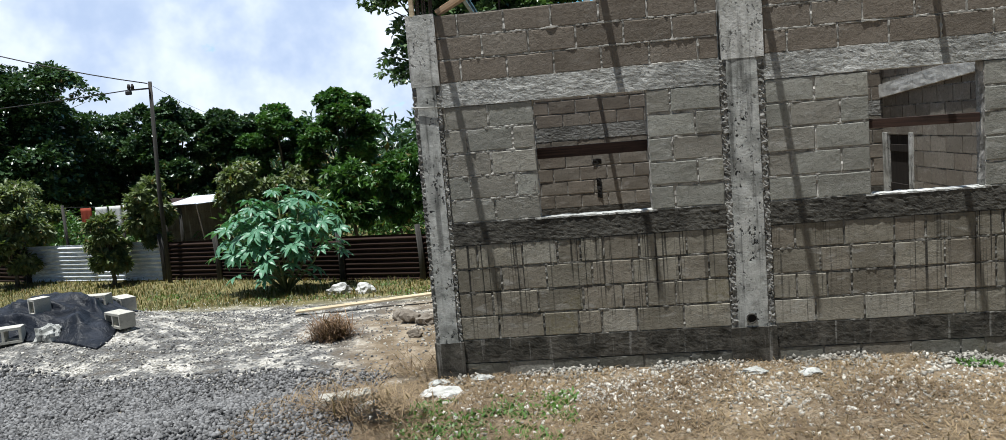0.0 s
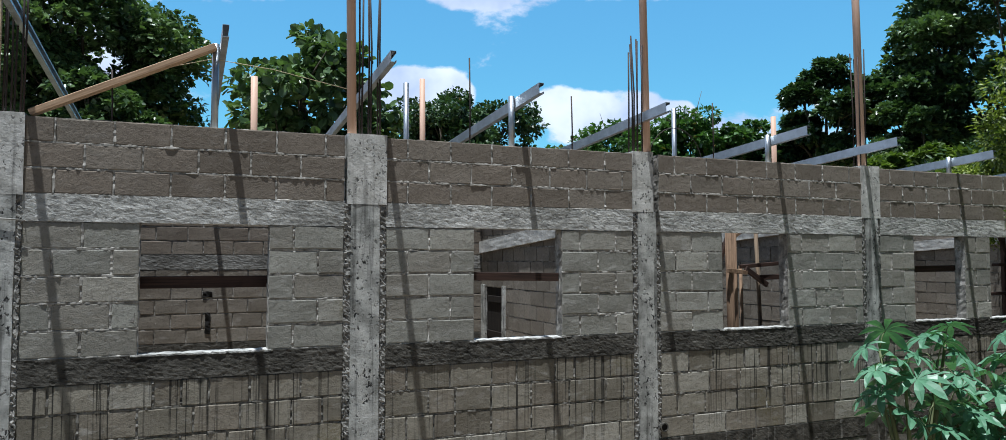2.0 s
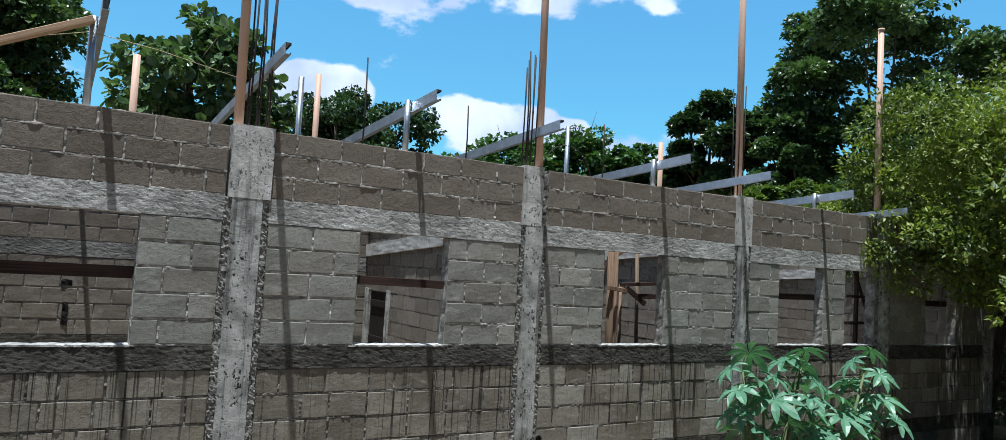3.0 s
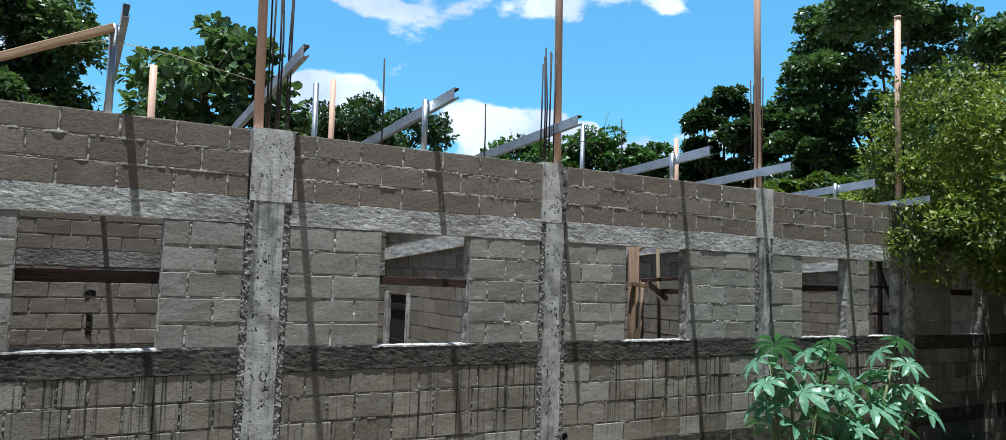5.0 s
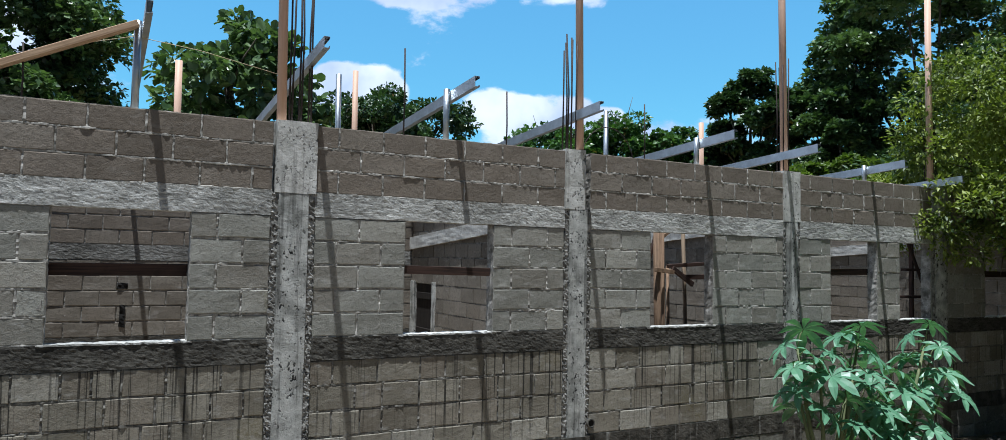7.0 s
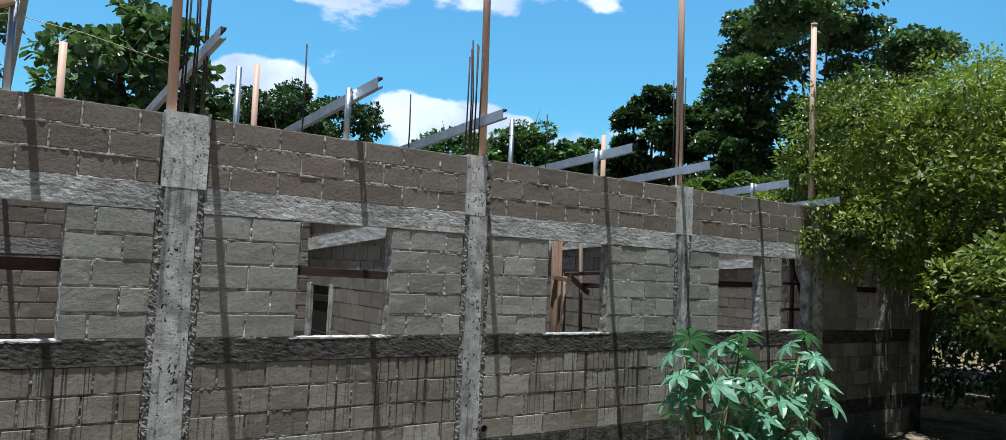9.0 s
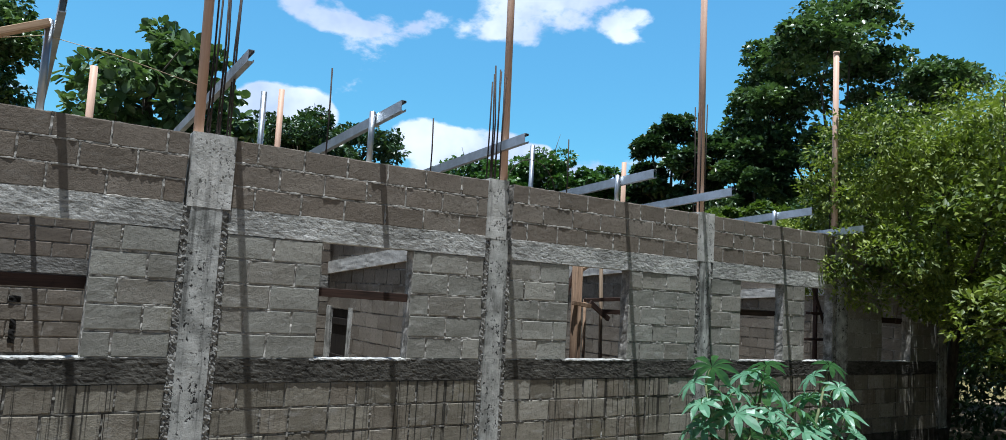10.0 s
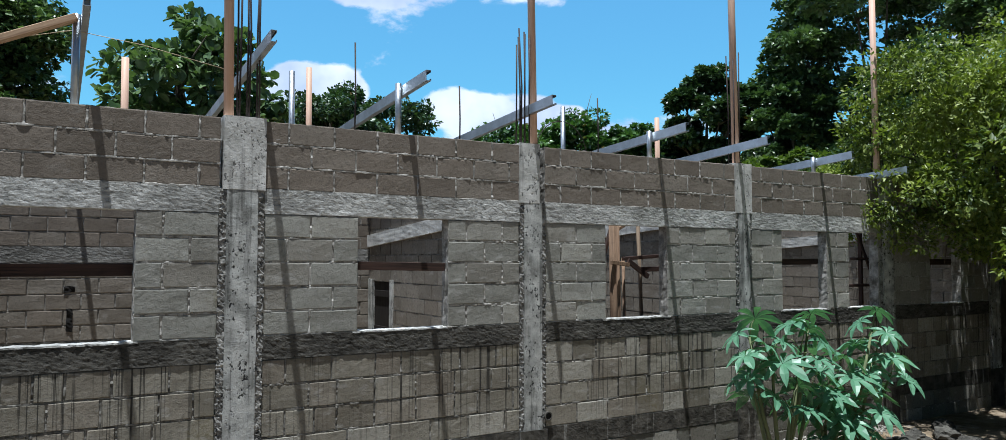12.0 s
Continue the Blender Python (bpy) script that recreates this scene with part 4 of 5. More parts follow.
# added out of sight behind the others, only to shade the undergrowth
tree(22.6, 3.4, 6.2, 4.4, 1.6, M_LEAF_DARK, 0.15, 420, 110, "hidden dark tree added to shade the undergrowth past the building", 95, lumps=20, trunk=0.13, slim=0.55, dome=True, droop=0.2)

# undergrowth behind and before the fence
for k, (az, far, top, half, mat) in enumerate(((-43, 27, 0.3, 2.5, M_LEAF_BRONZE), (-38.9, 24, -0.2, 2.3, M_LEAF_BRONZE), (-34.1, 18.3, -2.3, 1.25, M_LEAF_BRONZE), (-39.6, 20.6, 0.6, 1.9, M_LEAF_BRONZE), (-31.4, 18.5, -0.2, 1.7, M_LEAF_BRONZE), (-25.2, 19, 0.2, 2.0, M_LEAF_BRONZE),
                                               (-21.5, 19, -0.8, 2.2, M_LEAF_BRONZE), (-17.5, 18.5, -0.3, 2.0, M_LEAF_MID), (-14.2, 18, -0.2, 1.6, M_LEAF_MID), (-11.5, 17.5, 0.8, 1.6, M_LEAF_MID), (-8, 18, 0.5, 2.0, M_LEAF_MID))):
    x, y = polar(az, far)
    tree(x, y, high(top, far), far * math.tan(radians(half)), -0.3 if far in (18.3, 20.6) else 0.15, mat, 0.16, 110, 80, "young tree with drooping leaves beside the fence", 200 + k, "young_tree", lumps=9, trunk=0.045, slim=0.42, droop=0.55)


def thicket(label, spots, mat, leaf, per, seed):
    """Woodland that nobody could count: many clumps of leaves. spots: (x, y, z, radius)."""
    a = np.array(spots)
    v, f = leaf_cloud(a[:, :3], a[:, 3], per, leaf, seed)
    tagged(new("woodland", numpy_mesh(v, f, mat)), label, "woodland", kind="stuff")


r = random.Random(4)
far_spots, end_spots = [], []
for k in range(900):
    az = r.uniform(-58, 86)
    d = r.uniform(36, 46)
    x, y = polar(az, d)
    far_spots.append((x, y, r.uniform(-0.5, 3.4 if az < 0 else 5.5), r.uniform(0.9, 1.5)))
thicket("dark green woodland closing the distance", far_spots, M_LEAF_DARK, 0.5, 60, 61)
for k in range(560):
    x, y = r.uniform(16.6, 26.0), r.uniform(-8.0, 7.0)
    end_spots.append((x, y, r.uniform(-0.2, 4.2), r.uniform(0.4, 0.8)))
low_spots = []
for k in range(420):
    az = r.uniform(-50, -4)
    d = r.uniform(27.0, 31.0) if az < -37 else r.uniform(21.5, 27.0) if az < -26 else r.uniform(17.6, 25.0)
    x, y = polar(az, d)
    low_spots.append((x, y, r.uniform(-0.4, 0.75), r.uniform(0.35, 0.6)))
thicket("tangled green undergrowth behind the fence", low_spots, M_LEAF_MID, 0.17, 60, 63)
thicket("dense dark undergrowth beyond the end of the building", end_spots, M_LEAF_DARK, 0.2, 70, 62)

# ---- palmate plants ----


def palmate_mesh(seed):
    """A leaf of eight pointed lobes round its stalk, cupped and drooping at the tips."""
    r = random.Random(seed)
    verts, faces = [(0, 0, 0)], []
    lobes = 8
    for k in range(lobes):
        a = radians(-150 + 300 * k / (lobes - 1)) + r.uniform(-0.06, 0.06)
        long = (1.0 - 0.36 * abs(k - (lobes - 1) / 2) / (lobes / 2)) * r.uniform(0.88, 1.06)
        wide = 0.155 * r.uniform(0.9, 1.1)
        d, s = Vector((math.cos(a), math.sin(a), 0)), Vector((-math.sin(a), math.cos(a), 0))
        base = len(verts)
        for f, w, h in ((0.30, 0.72, 0.05), (0.58, 1.0, 0.02), (0.82, 0.6, -0.09)):
            c = d * f * long
            verts += [tuple(c - s * wide * w * long + Vector((0, 0, h + 0.035))), tuple(c + Vector((0, 0, h))), tuple(c + s * wide * w * long + Vector((0, 0, h + 0.035)))]
        verts.append(tuple(d * long + Vector((0, 0, -0.10 - r.uniform(0, 0.1)))))
        faces += [(0, base, base + 1), (0, base + 1, base + 2)]
        for q in (0, 3):
            faces += [(base + q, base + q + 3, base + q + 4, base + q + 1), (base + q + 1, base + q + 4, base + q + 5, base + q + 2)]
        faces += [(base + 6, base + 9, base + 7), (base + 7, base + 9, base + 8)]
    return mesh_of(verts, faces, M_CASTOR)


PALMATE = [palmate_mesh(k) for k in range(4)]


def palmate_plant(x, y, heads, size, label, seed, spread=1.0):
    """Stems from one root, each with a head of long-stalked leaves. heads: top of each stem, from the root."""
    r = random.Random(seed)
    z0 = ground_z(x, y) - 0.03
    ob = thing("palmate_plant", label, "plant", None, (x, y, z0))
    for hx, hy, hz, n in heads:
        tip = Vector((x + hx, y + hy, z0 + hz))
        mid = Vector((x, y, z0)).lerp(tip, 0.5) + Vector((hx * 0.12, 0, -0.05))
        part("stem", tubes_mesh([([(x, y, z0), mid, tip], [0.028, 0.022, 0.012])], M_STALK, 7), ob)
        for k in range(n):
            a = k * 2.4 + r.uniform(-0.4, 0.4)
            level = k / max(1, n - 1)
            reach = (0.16 + 0.28 * level) * r.uniform(0.8, 1.15) * (size / 0.26) * spread
            root = tip.lerp(mid, 0.75 * spread * spread * level)
            end = root + Vector((math.cos(a) * reach, math.sin(a) * reach, 0.16 - 0.24 * level + r.uniform(-0.05, 0.05)))
            part("leaf_stalk", tubes_mesh([([root, root.lerp(end, 0.5) + Vector((0, 0, 0.05)), end], [0.007, 0.006, 0.005])], M_STALK, 5), ob)
            s = size * r.uniform(0.7, 1.15)
            m = Matrix.Translation(end) @ Matrix.Rotation(a + r.uniform(-0.4, 0.4), 4, "Z") @ Matrix.Rotation(r.uniform(0.2, 0.8), 4, "Y") @ Matrix.Rotation(r.uniform(-0.35, 0.35), 4, "X") @ Matrix.Scale(s, 4)
            part("leaf", PALMATE[r.randrange(4)], ob, "", m)


ROOTS = ((8.45, -1.2, [(7.92, 1.25, 4), (8.69, 1.33, 3), (8.48, 1.15, 3), (8.15, 1.05, 4), (7.95, 0.74, 3), (8.33, 0.53, 3), (8.80, 0.66, 3)]),
         (9.30, -1.2, [(9.86, 1.31, 3), (10.22, 0.98, 4), (10.52, 0.70, 3), (9.35, 0.74, 4), (9.62, 0.40, 4), (9.10, 0.42, 3), (9.20, 0.20, 4), (9.55, 0.12, 4)]))
for k, (x, y, heads) in enumerate(ROOTS):
    base = ground_z(x, y) - 0.03
    palmate_plant(x, y, [(9.32 + 0.93 * (hx - 9.2) - x, 0.12 * math.sin(5 * hx), hz - 0.13 - base, n + 1) for hx, hz, n in heads], 0.33, "green plant with large star-shaped leaves by the wall", 5 + k, 0.48)
px, py = -3.8, 6.5
palmate_plant(px, py, [(0.9 * a, 0.9 * b, 0.97 * c, d) for a, b, c, d in [(-1.05, 0, 1.25, 15), (-0.5, -0.2, 1.65, 16), (0.0, 0.1, 1.85, 16), (0.5, -0.1, 1.7, 16), (1.0, 0.1, 1.25, 14), (-0.2, -0.4, 1.25, 16), (-0.75, 0.2, 1.45, 14), (0.75, 0.3, 1.5, 14), (0.4, -0.4, 0.9, 10), (-0.65, -0.3, 0.8, 9), (0.1, -0.5, 0.75, 9)]], 0.30,
              "bushy plant with large star-shaped leaves before the fence", 8)

# ---- fence, pole and wires ----


def sheet_mesh(p, q, z0a, z0b, h, mat, ribs, seed):
    """A corrugated sheet on edge from p to q with level ribs, a little buckled."""
    r = random.Random(seed)
    p, q = Vector((*p, 0)), Vector((*q, 0))
    d = (q - p).normalized()
    out = Vector((d.y, -d.x, 0))
    nx, nz = 12, ribs * 8
    lean = r.uniform(-0.04, 0.04)
    verts, faces = [], []
    for side in (0.0, 0.0015):
        for i in range(nx + 1):
            for k in range(nz + 1):
                f, g = i / nx, k / nz
                wave = 0.034 * math.sin(2 * math.pi * ribs * g) + 0.02 * noise.noise((f * 3 + seed, g * 2, 0)) + lean * g + side
                verts.append(p + (q - p) * f + out * wave + Vector((0, 0, z0a + (z0b - z0a) * f + h * g)))
    w = nz + 1
    for s in (0, (nx + 1) * w):
        for i in range(nx):
            for k in range(nz):
                quad = (s + i * w + k, s + (i + 1) * w + k, s + (i + 1) * w + k + 1, s + i * w + k + 1)
                faces.append(quad if s else quad[::-1])
    return mesh_of(verts, faces, mat, True)


fence = thing("fence", "fence of corrugated metal sheets on wooden posts", "fence", None, (-6.0, 8.4, -0.5))
LINE = [(-16.0, 11.3), (-12.75, 10.25), (-11.45, 9.78), (-9.4, 9.28), (-7.45, 8.8), (-6.0, 8.4), (-4.6, 7.95), (-3.0, 7.42), (-1.3, 6.9), (0.6, 6.3), (3.0, 5.7)]
for k in range(len(LINE) - 1):
    p, q = LINE[k], LINE[k + 1]
    mat = M_ZINC if k in (2, 3) else M_RUST
    h = (0.84, 0.86, 0.86, 0.87, 0.84, 0.62, 0.82, 0.86, 0.84, 0.84)[k]
    part("fence_sheet", sheet_mesh(p, q, ground_z(*p) + 0.01, ground_z(*q) + 0.01, h, mat, 9, k), fence, "shiny zinc" if mat is M_ZINC else "brown rusted")
    if k in (1, 2, 4, 5, 7, 8):
        x, y = p
        g = ground_z(x, y)
        part("fence_post", tubes_mesh([([(x, y - 0.07, g - 0.2), (x + 0.01, y - 0.07, g + 0.5), (x - 0.02, y - 0.07, g + 1.05)], [0.06, 0.055, 0.05])], M_POLE, 8), fence)

ux, uy = polar(-30.6, 17.6)
ub, ut = ground_z(ux, uy) - 0.3, high(5.75, 17.6)
pole = thing("utility_pole", "dark wooden service pole with two insulators", "pole", tubes_mesh([([(0, 0, 0), (0.03, 0, (ut - ub) / 2), (0.14, 0, ut - ub)], [0.050, 0.044, 0.038])], M_POLE, 10), (ux, uy, ub))
tx, ty = ux + 0.12, uy
part("bracket", box_mesh(tx - 0.42, tx + 0.02, ty - 0.08, ty - 0.05, ut - 0.16, ut - 0.13, M_WIRE, 0), pole)
for dx in (-0.42, -0.34):
    part("insulator", tubes_mesh([([(tx + dx, ty - 0.065, ut - 0.13), (tx + dx, ty - 0.065, ut - 0.08), (tx + dx, ty - 0.065, ut - 0.02)], [0.03, 0.035, 0.02])], M_POLE, 8), pole)
part("lamp_box", box_mesh(tx - 0.5, tx - 0.38, ty - 0.1, ty - 0.03, ut - 0.24, ut - 0.16, M_WIRE, 0.01), pole)
for (ax, ay, az), (bx, by, bz), sag in (((tx, ty - 0.06, ut - 0.04), (*polar(-50, 20), high(11.8, 20)), 0.25), ((tx - 0.4, ty, ut - 0.13), (*polar(-48, 30), high(3.8, 30)), 0.1), ((tx, ty, ut - 0.05), (*polar(-24.0, 30), high(2.5, 30)), 0.2)):
    pts = [(ax + (bx - ax) * f, ay + (by - ay) * f, az + (bz - az) * f - 4 * sag * f * (1 - f)) for f in np.linspace(0, 1, 14)]
    thing("overhead_wire", "thin dark overhead cable from the service pole", "cable", tubes_mesh([(pts, [0.004 if sag == 0.2 else 0.012] * 14)], M_WIRE, 5), group="overhead wires")

# ---- yard: gravel, stones, tarpaulin, blocks, planks, grass ----


def stones_mesh(points, sizes, mat, seed, flat=0.75):
    """Crushed stones: eight jittered corners each."""
    g = np.random.default_rng(seed)
    n = len(points)
    cube = np.array([(x, y, z) for x in (-1, 1) for y in (-1, 1) for z in (-1, 1)], float) * 0.5
    v = cube[None] * (1 + g.uniform(-0.5, 0.35, (n, 8, 3)))
    q = g.normal(size=(n, 4))
    q /= np.linalg.norm(q, axis=1, keepdims=True)
    w, x, y, z = q.T
    rot = np.stack([1 - 2 * (y * y + z * z), 2 * (x * y - z * w), 2 * (x * z + y * w), 2 * (x * y + z * w), 1 - 2 * (x * x + z * z), 2 * (y * z - x * w),
                    2 * (x * z - y * w), 2 * (y * z + x * w), 1 - 2 * (x * x + y * y)], 1).reshape(n, 3, 3)
    v = np.einsum("nij,nkj->nki", rot, v * np.array((1, 0.8, flat)))
    v = v * np.asarray(sizes)[:, None, None] + np.asarray(points)[:, None]
    quads = np.array([(0, 1, 3, 2), (4, 6, 7, 5), (0, 4, 5, 1), (2, 3, 7, 6), (0, 2, 6, 4), (1, 5, 7, 3)])
    f = (np.arange(n)[:, None, None] * 8 + quads[None]).reshape(-1, 4)
    return numpy_mesh(v.reshape(-1, 3), f, mat)


def stuff(name, label, category, me):
    return tagged(new(name, me), label, category, kind="stuff")


r = random.Random(11)
pts, sizes = [], []
while len(pts) < 60000:
    x, y = r.uniform(-5.6, 0.1), r.uniform(-3.0, 1.3)
    edge = 0.70 - 0.16 * (x + 3.0) + 0.35 * noise.noise((x * 0.9, y * 0.9, 7.0))
    if y > edge or x > -0.25 - 0.12 * y + 0.3 * noise.noise((y * 1.4, 1.0, 0.0)):
        continue
    if y > edge - 1.0 and r.random() > (edge - y) ** 0.6:
        continue
    s = r.choice((0.012, 0.015, 0.018, 0.021, 0.026, 0.034))
    pts.append((x, y, ground_z(x, y) + s * 0.2 + r.uniform(0, 0.012)))
    sizes.append(s)
for k in range(4500):
    x, y = r.uniform(-7.5, 0.0), r.uniform(0.4, 4.6)
    if noise.noise((x * 0.8, y * 0.8, 12.0)) + r.uniform(-0.4, 0.4) > 0.0:
        s = r.choice((0.014, 0.018, 0.022, 0.028))
        pts.append((x, y, ground_z(x, y) + s * 0.15))
        sizes.append(s)
stuff("gravel", "heap of grey crushed stone spread before the building", "gravel", stones_mesh(pts, sizes, M_STONES, 3))

pts, sizes = [], []
for k in range(6500):
    x, y = r.uniform(-8.5, 0.2), r.uniform(0.2, 5.6)
    if noise.noise((x * 0.7, y * 0.7, 2.0)) + r.uniform(-0.5, 0.5) < -0.1:
        continue
    s = r.choice((0.008, 0.010, 0.012, 0.015, 0.02, 0.032))
    pts.append((x, y, ground_z(x, y) + s * 0.15))
    sizes.append(s)
for k in range(9000):
    x, y = r.uniform(0.2, 9.0), -abs(r.gauss(0, 1.1)) - 0.02
    s = r.choice((0.008, 0.01, 0.012, 0.014, 0.018, 0.024, 0.04)) * r.uniform(0.8, 1.1)
    pts.append((x, y, ground_z(x, y) + s * 0.12))
    sizes.append(s)
for k in range(14000):
    x, y = r.uniform(-7.6, -1.6), r.uniform(0.7, 4.4)
    if noise.noise((x * 0.9, y * 0.9, 4.0)) + r.uniform(-0.4, 0.4) < 0.05 + 0.10 * abs(x + 4.8):
        continue
    s = r.choice((0.008, 0.010, 0.013, 0.016, 0.02, 0.03))
    pts.append((x, y, ground_z(x, y) + s * 0.15))
    sizes.append(s)
for k in range(3000):
    cx, cy, w = r.choice(((2.6, -0.75, 0.5), (3.9, -0.55, 0.6), (4.4, -1.0, 0.5), (1.9, -0.7, 0.3), (6.4, -0.7, 0.6)))
    x, y = r.gauss(cx, w), min(-0.05, r.gauss(cy, w * 0.5))
    s = r.choice((0.007, 0.009, 0.012, 0.016, 0.022, 0.034))
    pts.append((x, y, ground_z(x, y) + s * 0.14))
    sizes.append(s)
stuff("limestone_chips", "white limestone chips strewn over the dirt", "stones", stones_mesh(pts, sizes, M_LIME, 5, 0.5))
pts, sizes = [], []
for k in range(8000):
    x, y = r.uniform(0.5, 12.0), -abs(r.gauss(0.0, 0.14)) - 0.01
    if noise.noise((x * 1.7, 0.0, 6.0)) + r.uniform(-0.3, 0.3) < -0.05:
        continue
    s = r.choice((0.010, 0.014, 0.018, 0.024, 0.034))
    pts.append((x, y, ground_z(x, y) + s * 0.2 + 0.04 * max(0.0, 1 + y / 0.2) * r.random()))
    sizes.append(s)
stuff("rubble", "grey mortar rubble banked along the foot of the wall", "rubble", stones_mesh(pts, sizes, M_RUBBLE, 6, 0.6))


def blades(points, long, wide, mat, seed, upright):
    """Grass or straw: bent strips of two quads."""
    g = np.random.default_rng(seed)
    p = np.asarray(points)
    n = len(p)
    a = g.uniform(0, 2 * np.pi, n)
    tilt = g.normal(upright, 0.3, n)
    d = np.stack([np.cos(a) * np.cos(tilt), np.sin(a) * np.cos(tilt), np.sin(np.abs(tilt))], 1)
    side = np.stack([-np.sin(a), np.cos(a), 0 * a], 1)
    s = (long * g.uniform(0.5, 1.3, n))[:, None]
    w = side * (wide * g.uniform(0.6, 1.3, n))[:, None] * 0.5
    m, e = p + d * s * 0.55, p + d * s + np.array((0, 0, -0.12)) * s
    v = np.stack([p - w, p + w, m + w, m - w, e], 1).reshape(-1, 3)
    k = np.arange(n)[:, None] * 5
    f = np.concatenate([k + (0, 1, 2), k + (0, 2, 3), k + (3, 2, 4)])
    return numpy_mesh(v, f, mat)


def scatter(n, x0, x1, y0, y1, keep=lambda x, y: True, lift=0.0):
    out = []
    for _ in range(n):
        x, y = r.uniform(x0, x1), r.uniform(y0, y1)
        if keep(x, y):
            out.append((x, y, ground_z(x, y) + lift))
    return out


def patchy(scale, level, shift):
    return lambda x, y: noise.noise((x * scale, y * scale, shift)) > level + r.uniform(-0.25, 0.25)


stuff("dry_litter", "dry brown grass and leaf litter on the dirt", "litter", blades(scatter(105000, -0.9, 11.5, -2.9, -0.02, patchy(1.1, -0.28, 5.0), 0.012), 0.075, 0.0058, M_STRAW, 1, 0.2))
stuff("dry_grass", "yellowed grass along the fence", "grass", blades(scatter(26000, -15.0, 1.0, 4.4, 9.8, lambda x, y: y > 5.0 - 0.12 * x * 0.3 + 0.6 * noise.noise((x, y, 0.0)) and y < 6.6 - 0.32 * x), 0.10, 0.014, M_GRASS, 2, 1.0))
stuff("green_weeds", "low green weeds in patches", "weeds", blades(scatter(3000, 0.2, 1.6, -1.8, -0.6, patchy(3.4, 0.02, 9.0)) + scatter(5000, -8.0, 0.2, 5.2, 7.0, patchy(1.2, 0.15, 3.0)) + scatter(160, 4.8, 5.1, -0.3, -0.15), 0.06, 0.022, M_WEED, 3, 0.6))
stuff("dry_tufts", "wisps of dead straw caught round the broken block", "straw", blades([(x + r.gauss(0, 0.22), y + r.gauss(0, 0.16), ground_z(x, y) + abs(r.gauss(0, 0.08))) for x, y in [(-0.12, -1.12)] * 900 + [(0.15, 0.2)] * 300], 0.24, 0.008, M_STRAW, 4, 0.35))

stuff("dead_bush", "small brown bundle of dead roots on the gravel", "straw", blades([(-1.36 + r.gauss(0, 0.11), 1.9 + r.gauss(0, 0.10), ground_z(-1.36, 1.9) + abs(r.gauss(0, 0.08))) for _ in range(1300)], 0.24, 0.009, M_ROOT, 8, 0.5))


def hollow_block(x, y, z, turn, tip=0.0, roll=0.0, label="grey hollow concrete block lying loose"):
    """A loose block of two cells."""
    l, w, h, t = 0.40, 0.19, 0.20, 0.03
    xs = [-l / 2, -l / 2 + t, -t / 2, t / 2, l / 2 - t, l / 2]
    ys = [-w / 2, -w / 2 + t, w / 2 - t, w / 2]
    verts, faces = [], []
    for zz in (0, h):
        verts += [(a, b, zz) for b in ys for a in xs]
    n = 24
    hole = {(1, 1), (3, 1)}
    for j in range(3):
        for i in range(5):
            q = (j * 6 + i, j * 6 + i + 1, (j + 1) * 6 + i + 1, (j + 1) * 6 + i)
            if (i, j) in hole:
                faces += [(q[k], q[(k + 1) % 4], n + q[(k + 1) % 4], n + q[k])[::-1] for k in range(4)]
            else:
                faces += [q[::-1], tuple(n + v for v in q)]
    rim = [i for i in range(6)] + [11, 17, 23] + [22, 21, 20, 19, 18] + [12, 6]
    faces += [(rim[k], rim[(k + 1) % len(rim)], n + rim[(k + 1) % len(rim)], n + rim[k]) for k in range(len(rim))]
    m = Matrix.Translation((x, y, z)) @ Matrix.Rotation(radians(turn), 4, "Z") @ Matrix.Rotation(radians(tip), 4, "X") @ Matrix.Rotation(radians(roll), 4, "Y")
    return thing("concrete_block", label, "block", mesh_of(verts, faces, M_BLOCK_LOOSE), m, "loose blocks")


def tarp_height(u, v):
    """Plastic sheet draped over rubble: height above the ground, with sharp folds."""
    ridge = 0.24 * math.exp(-((u - 0.2) ** 2 / 0.05 + (v - 0.72) ** 2 / 0.05)) + 0.14 * math.exp(-((u - 0.72) ** 2 / 0.05 + (v - 0.4) ** 2 / 0.08))
    folds = sum(w * (1 - abs(noise.noise((u * s + 0.4 * v * s, v * s * 0.8, s)) * 2.2)) for s, w in ((3.1, 0.09), (6.3, 0.10), (13.0, 0.05), (24.0, 0.012)))
    return 0.01 + ridge + folds


def tarp():
    nu, nv = 130, 100
    verts, faces = [], []
    for j in range(nv + 1):
        for i in range(nu + 1):
            u, v = i / nu, j / nv
            x = -7.9 + 3.5 * u - 0.7 * v + 0.3 * noise.noise((u * 3, v * 3, 8.0)) + 0.5 * (1 - v) * (u - 0.5)
            y = 1.85 + 2.4 * v - 0.2 * u + 0.4 * noise.noise((u * 2.5, v * 2.5, 18.0))
            edge = min(1.0, 8 * min(u, 1 - u, v, 1 - v))
            verts.append((x, y, ground_z(x, y) + 0.012 + max(0.0, tarp_height(u, v)) * edge))
    w = nu + 1
    for j in range(nv):
        for i in range(nu):
            faces.append((j * w + i, j * w + i + 1, (j + 1) * w + i + 1, (j + 1) * w + i))
    ob = thing("tarpaulin", "crumpled black plastic sheet spread over rubble", "tarpaulin", mesh_of(verts, faces, M_TARP, True))
    ob.modifiers.new("thickness", "SOLIDIFY").thickness = 0.004


tarp()
for x, y, lift, turn, tip, roll in ((-5.1, 3.05, 0.20, 8, 90, 0), (-4.2, 2.3, 0.12, -32, 90, 0), (-4.9, 3.5, 0.16, -40, 90, 0), (-5.4, 2.15, 0.20, 60, 0, 90), (-5.45, 1.75, 0.10, 25, 90, 0)):
    hollow_block(x, y, ground_z(x, y) + lift, turn, tip, roll)


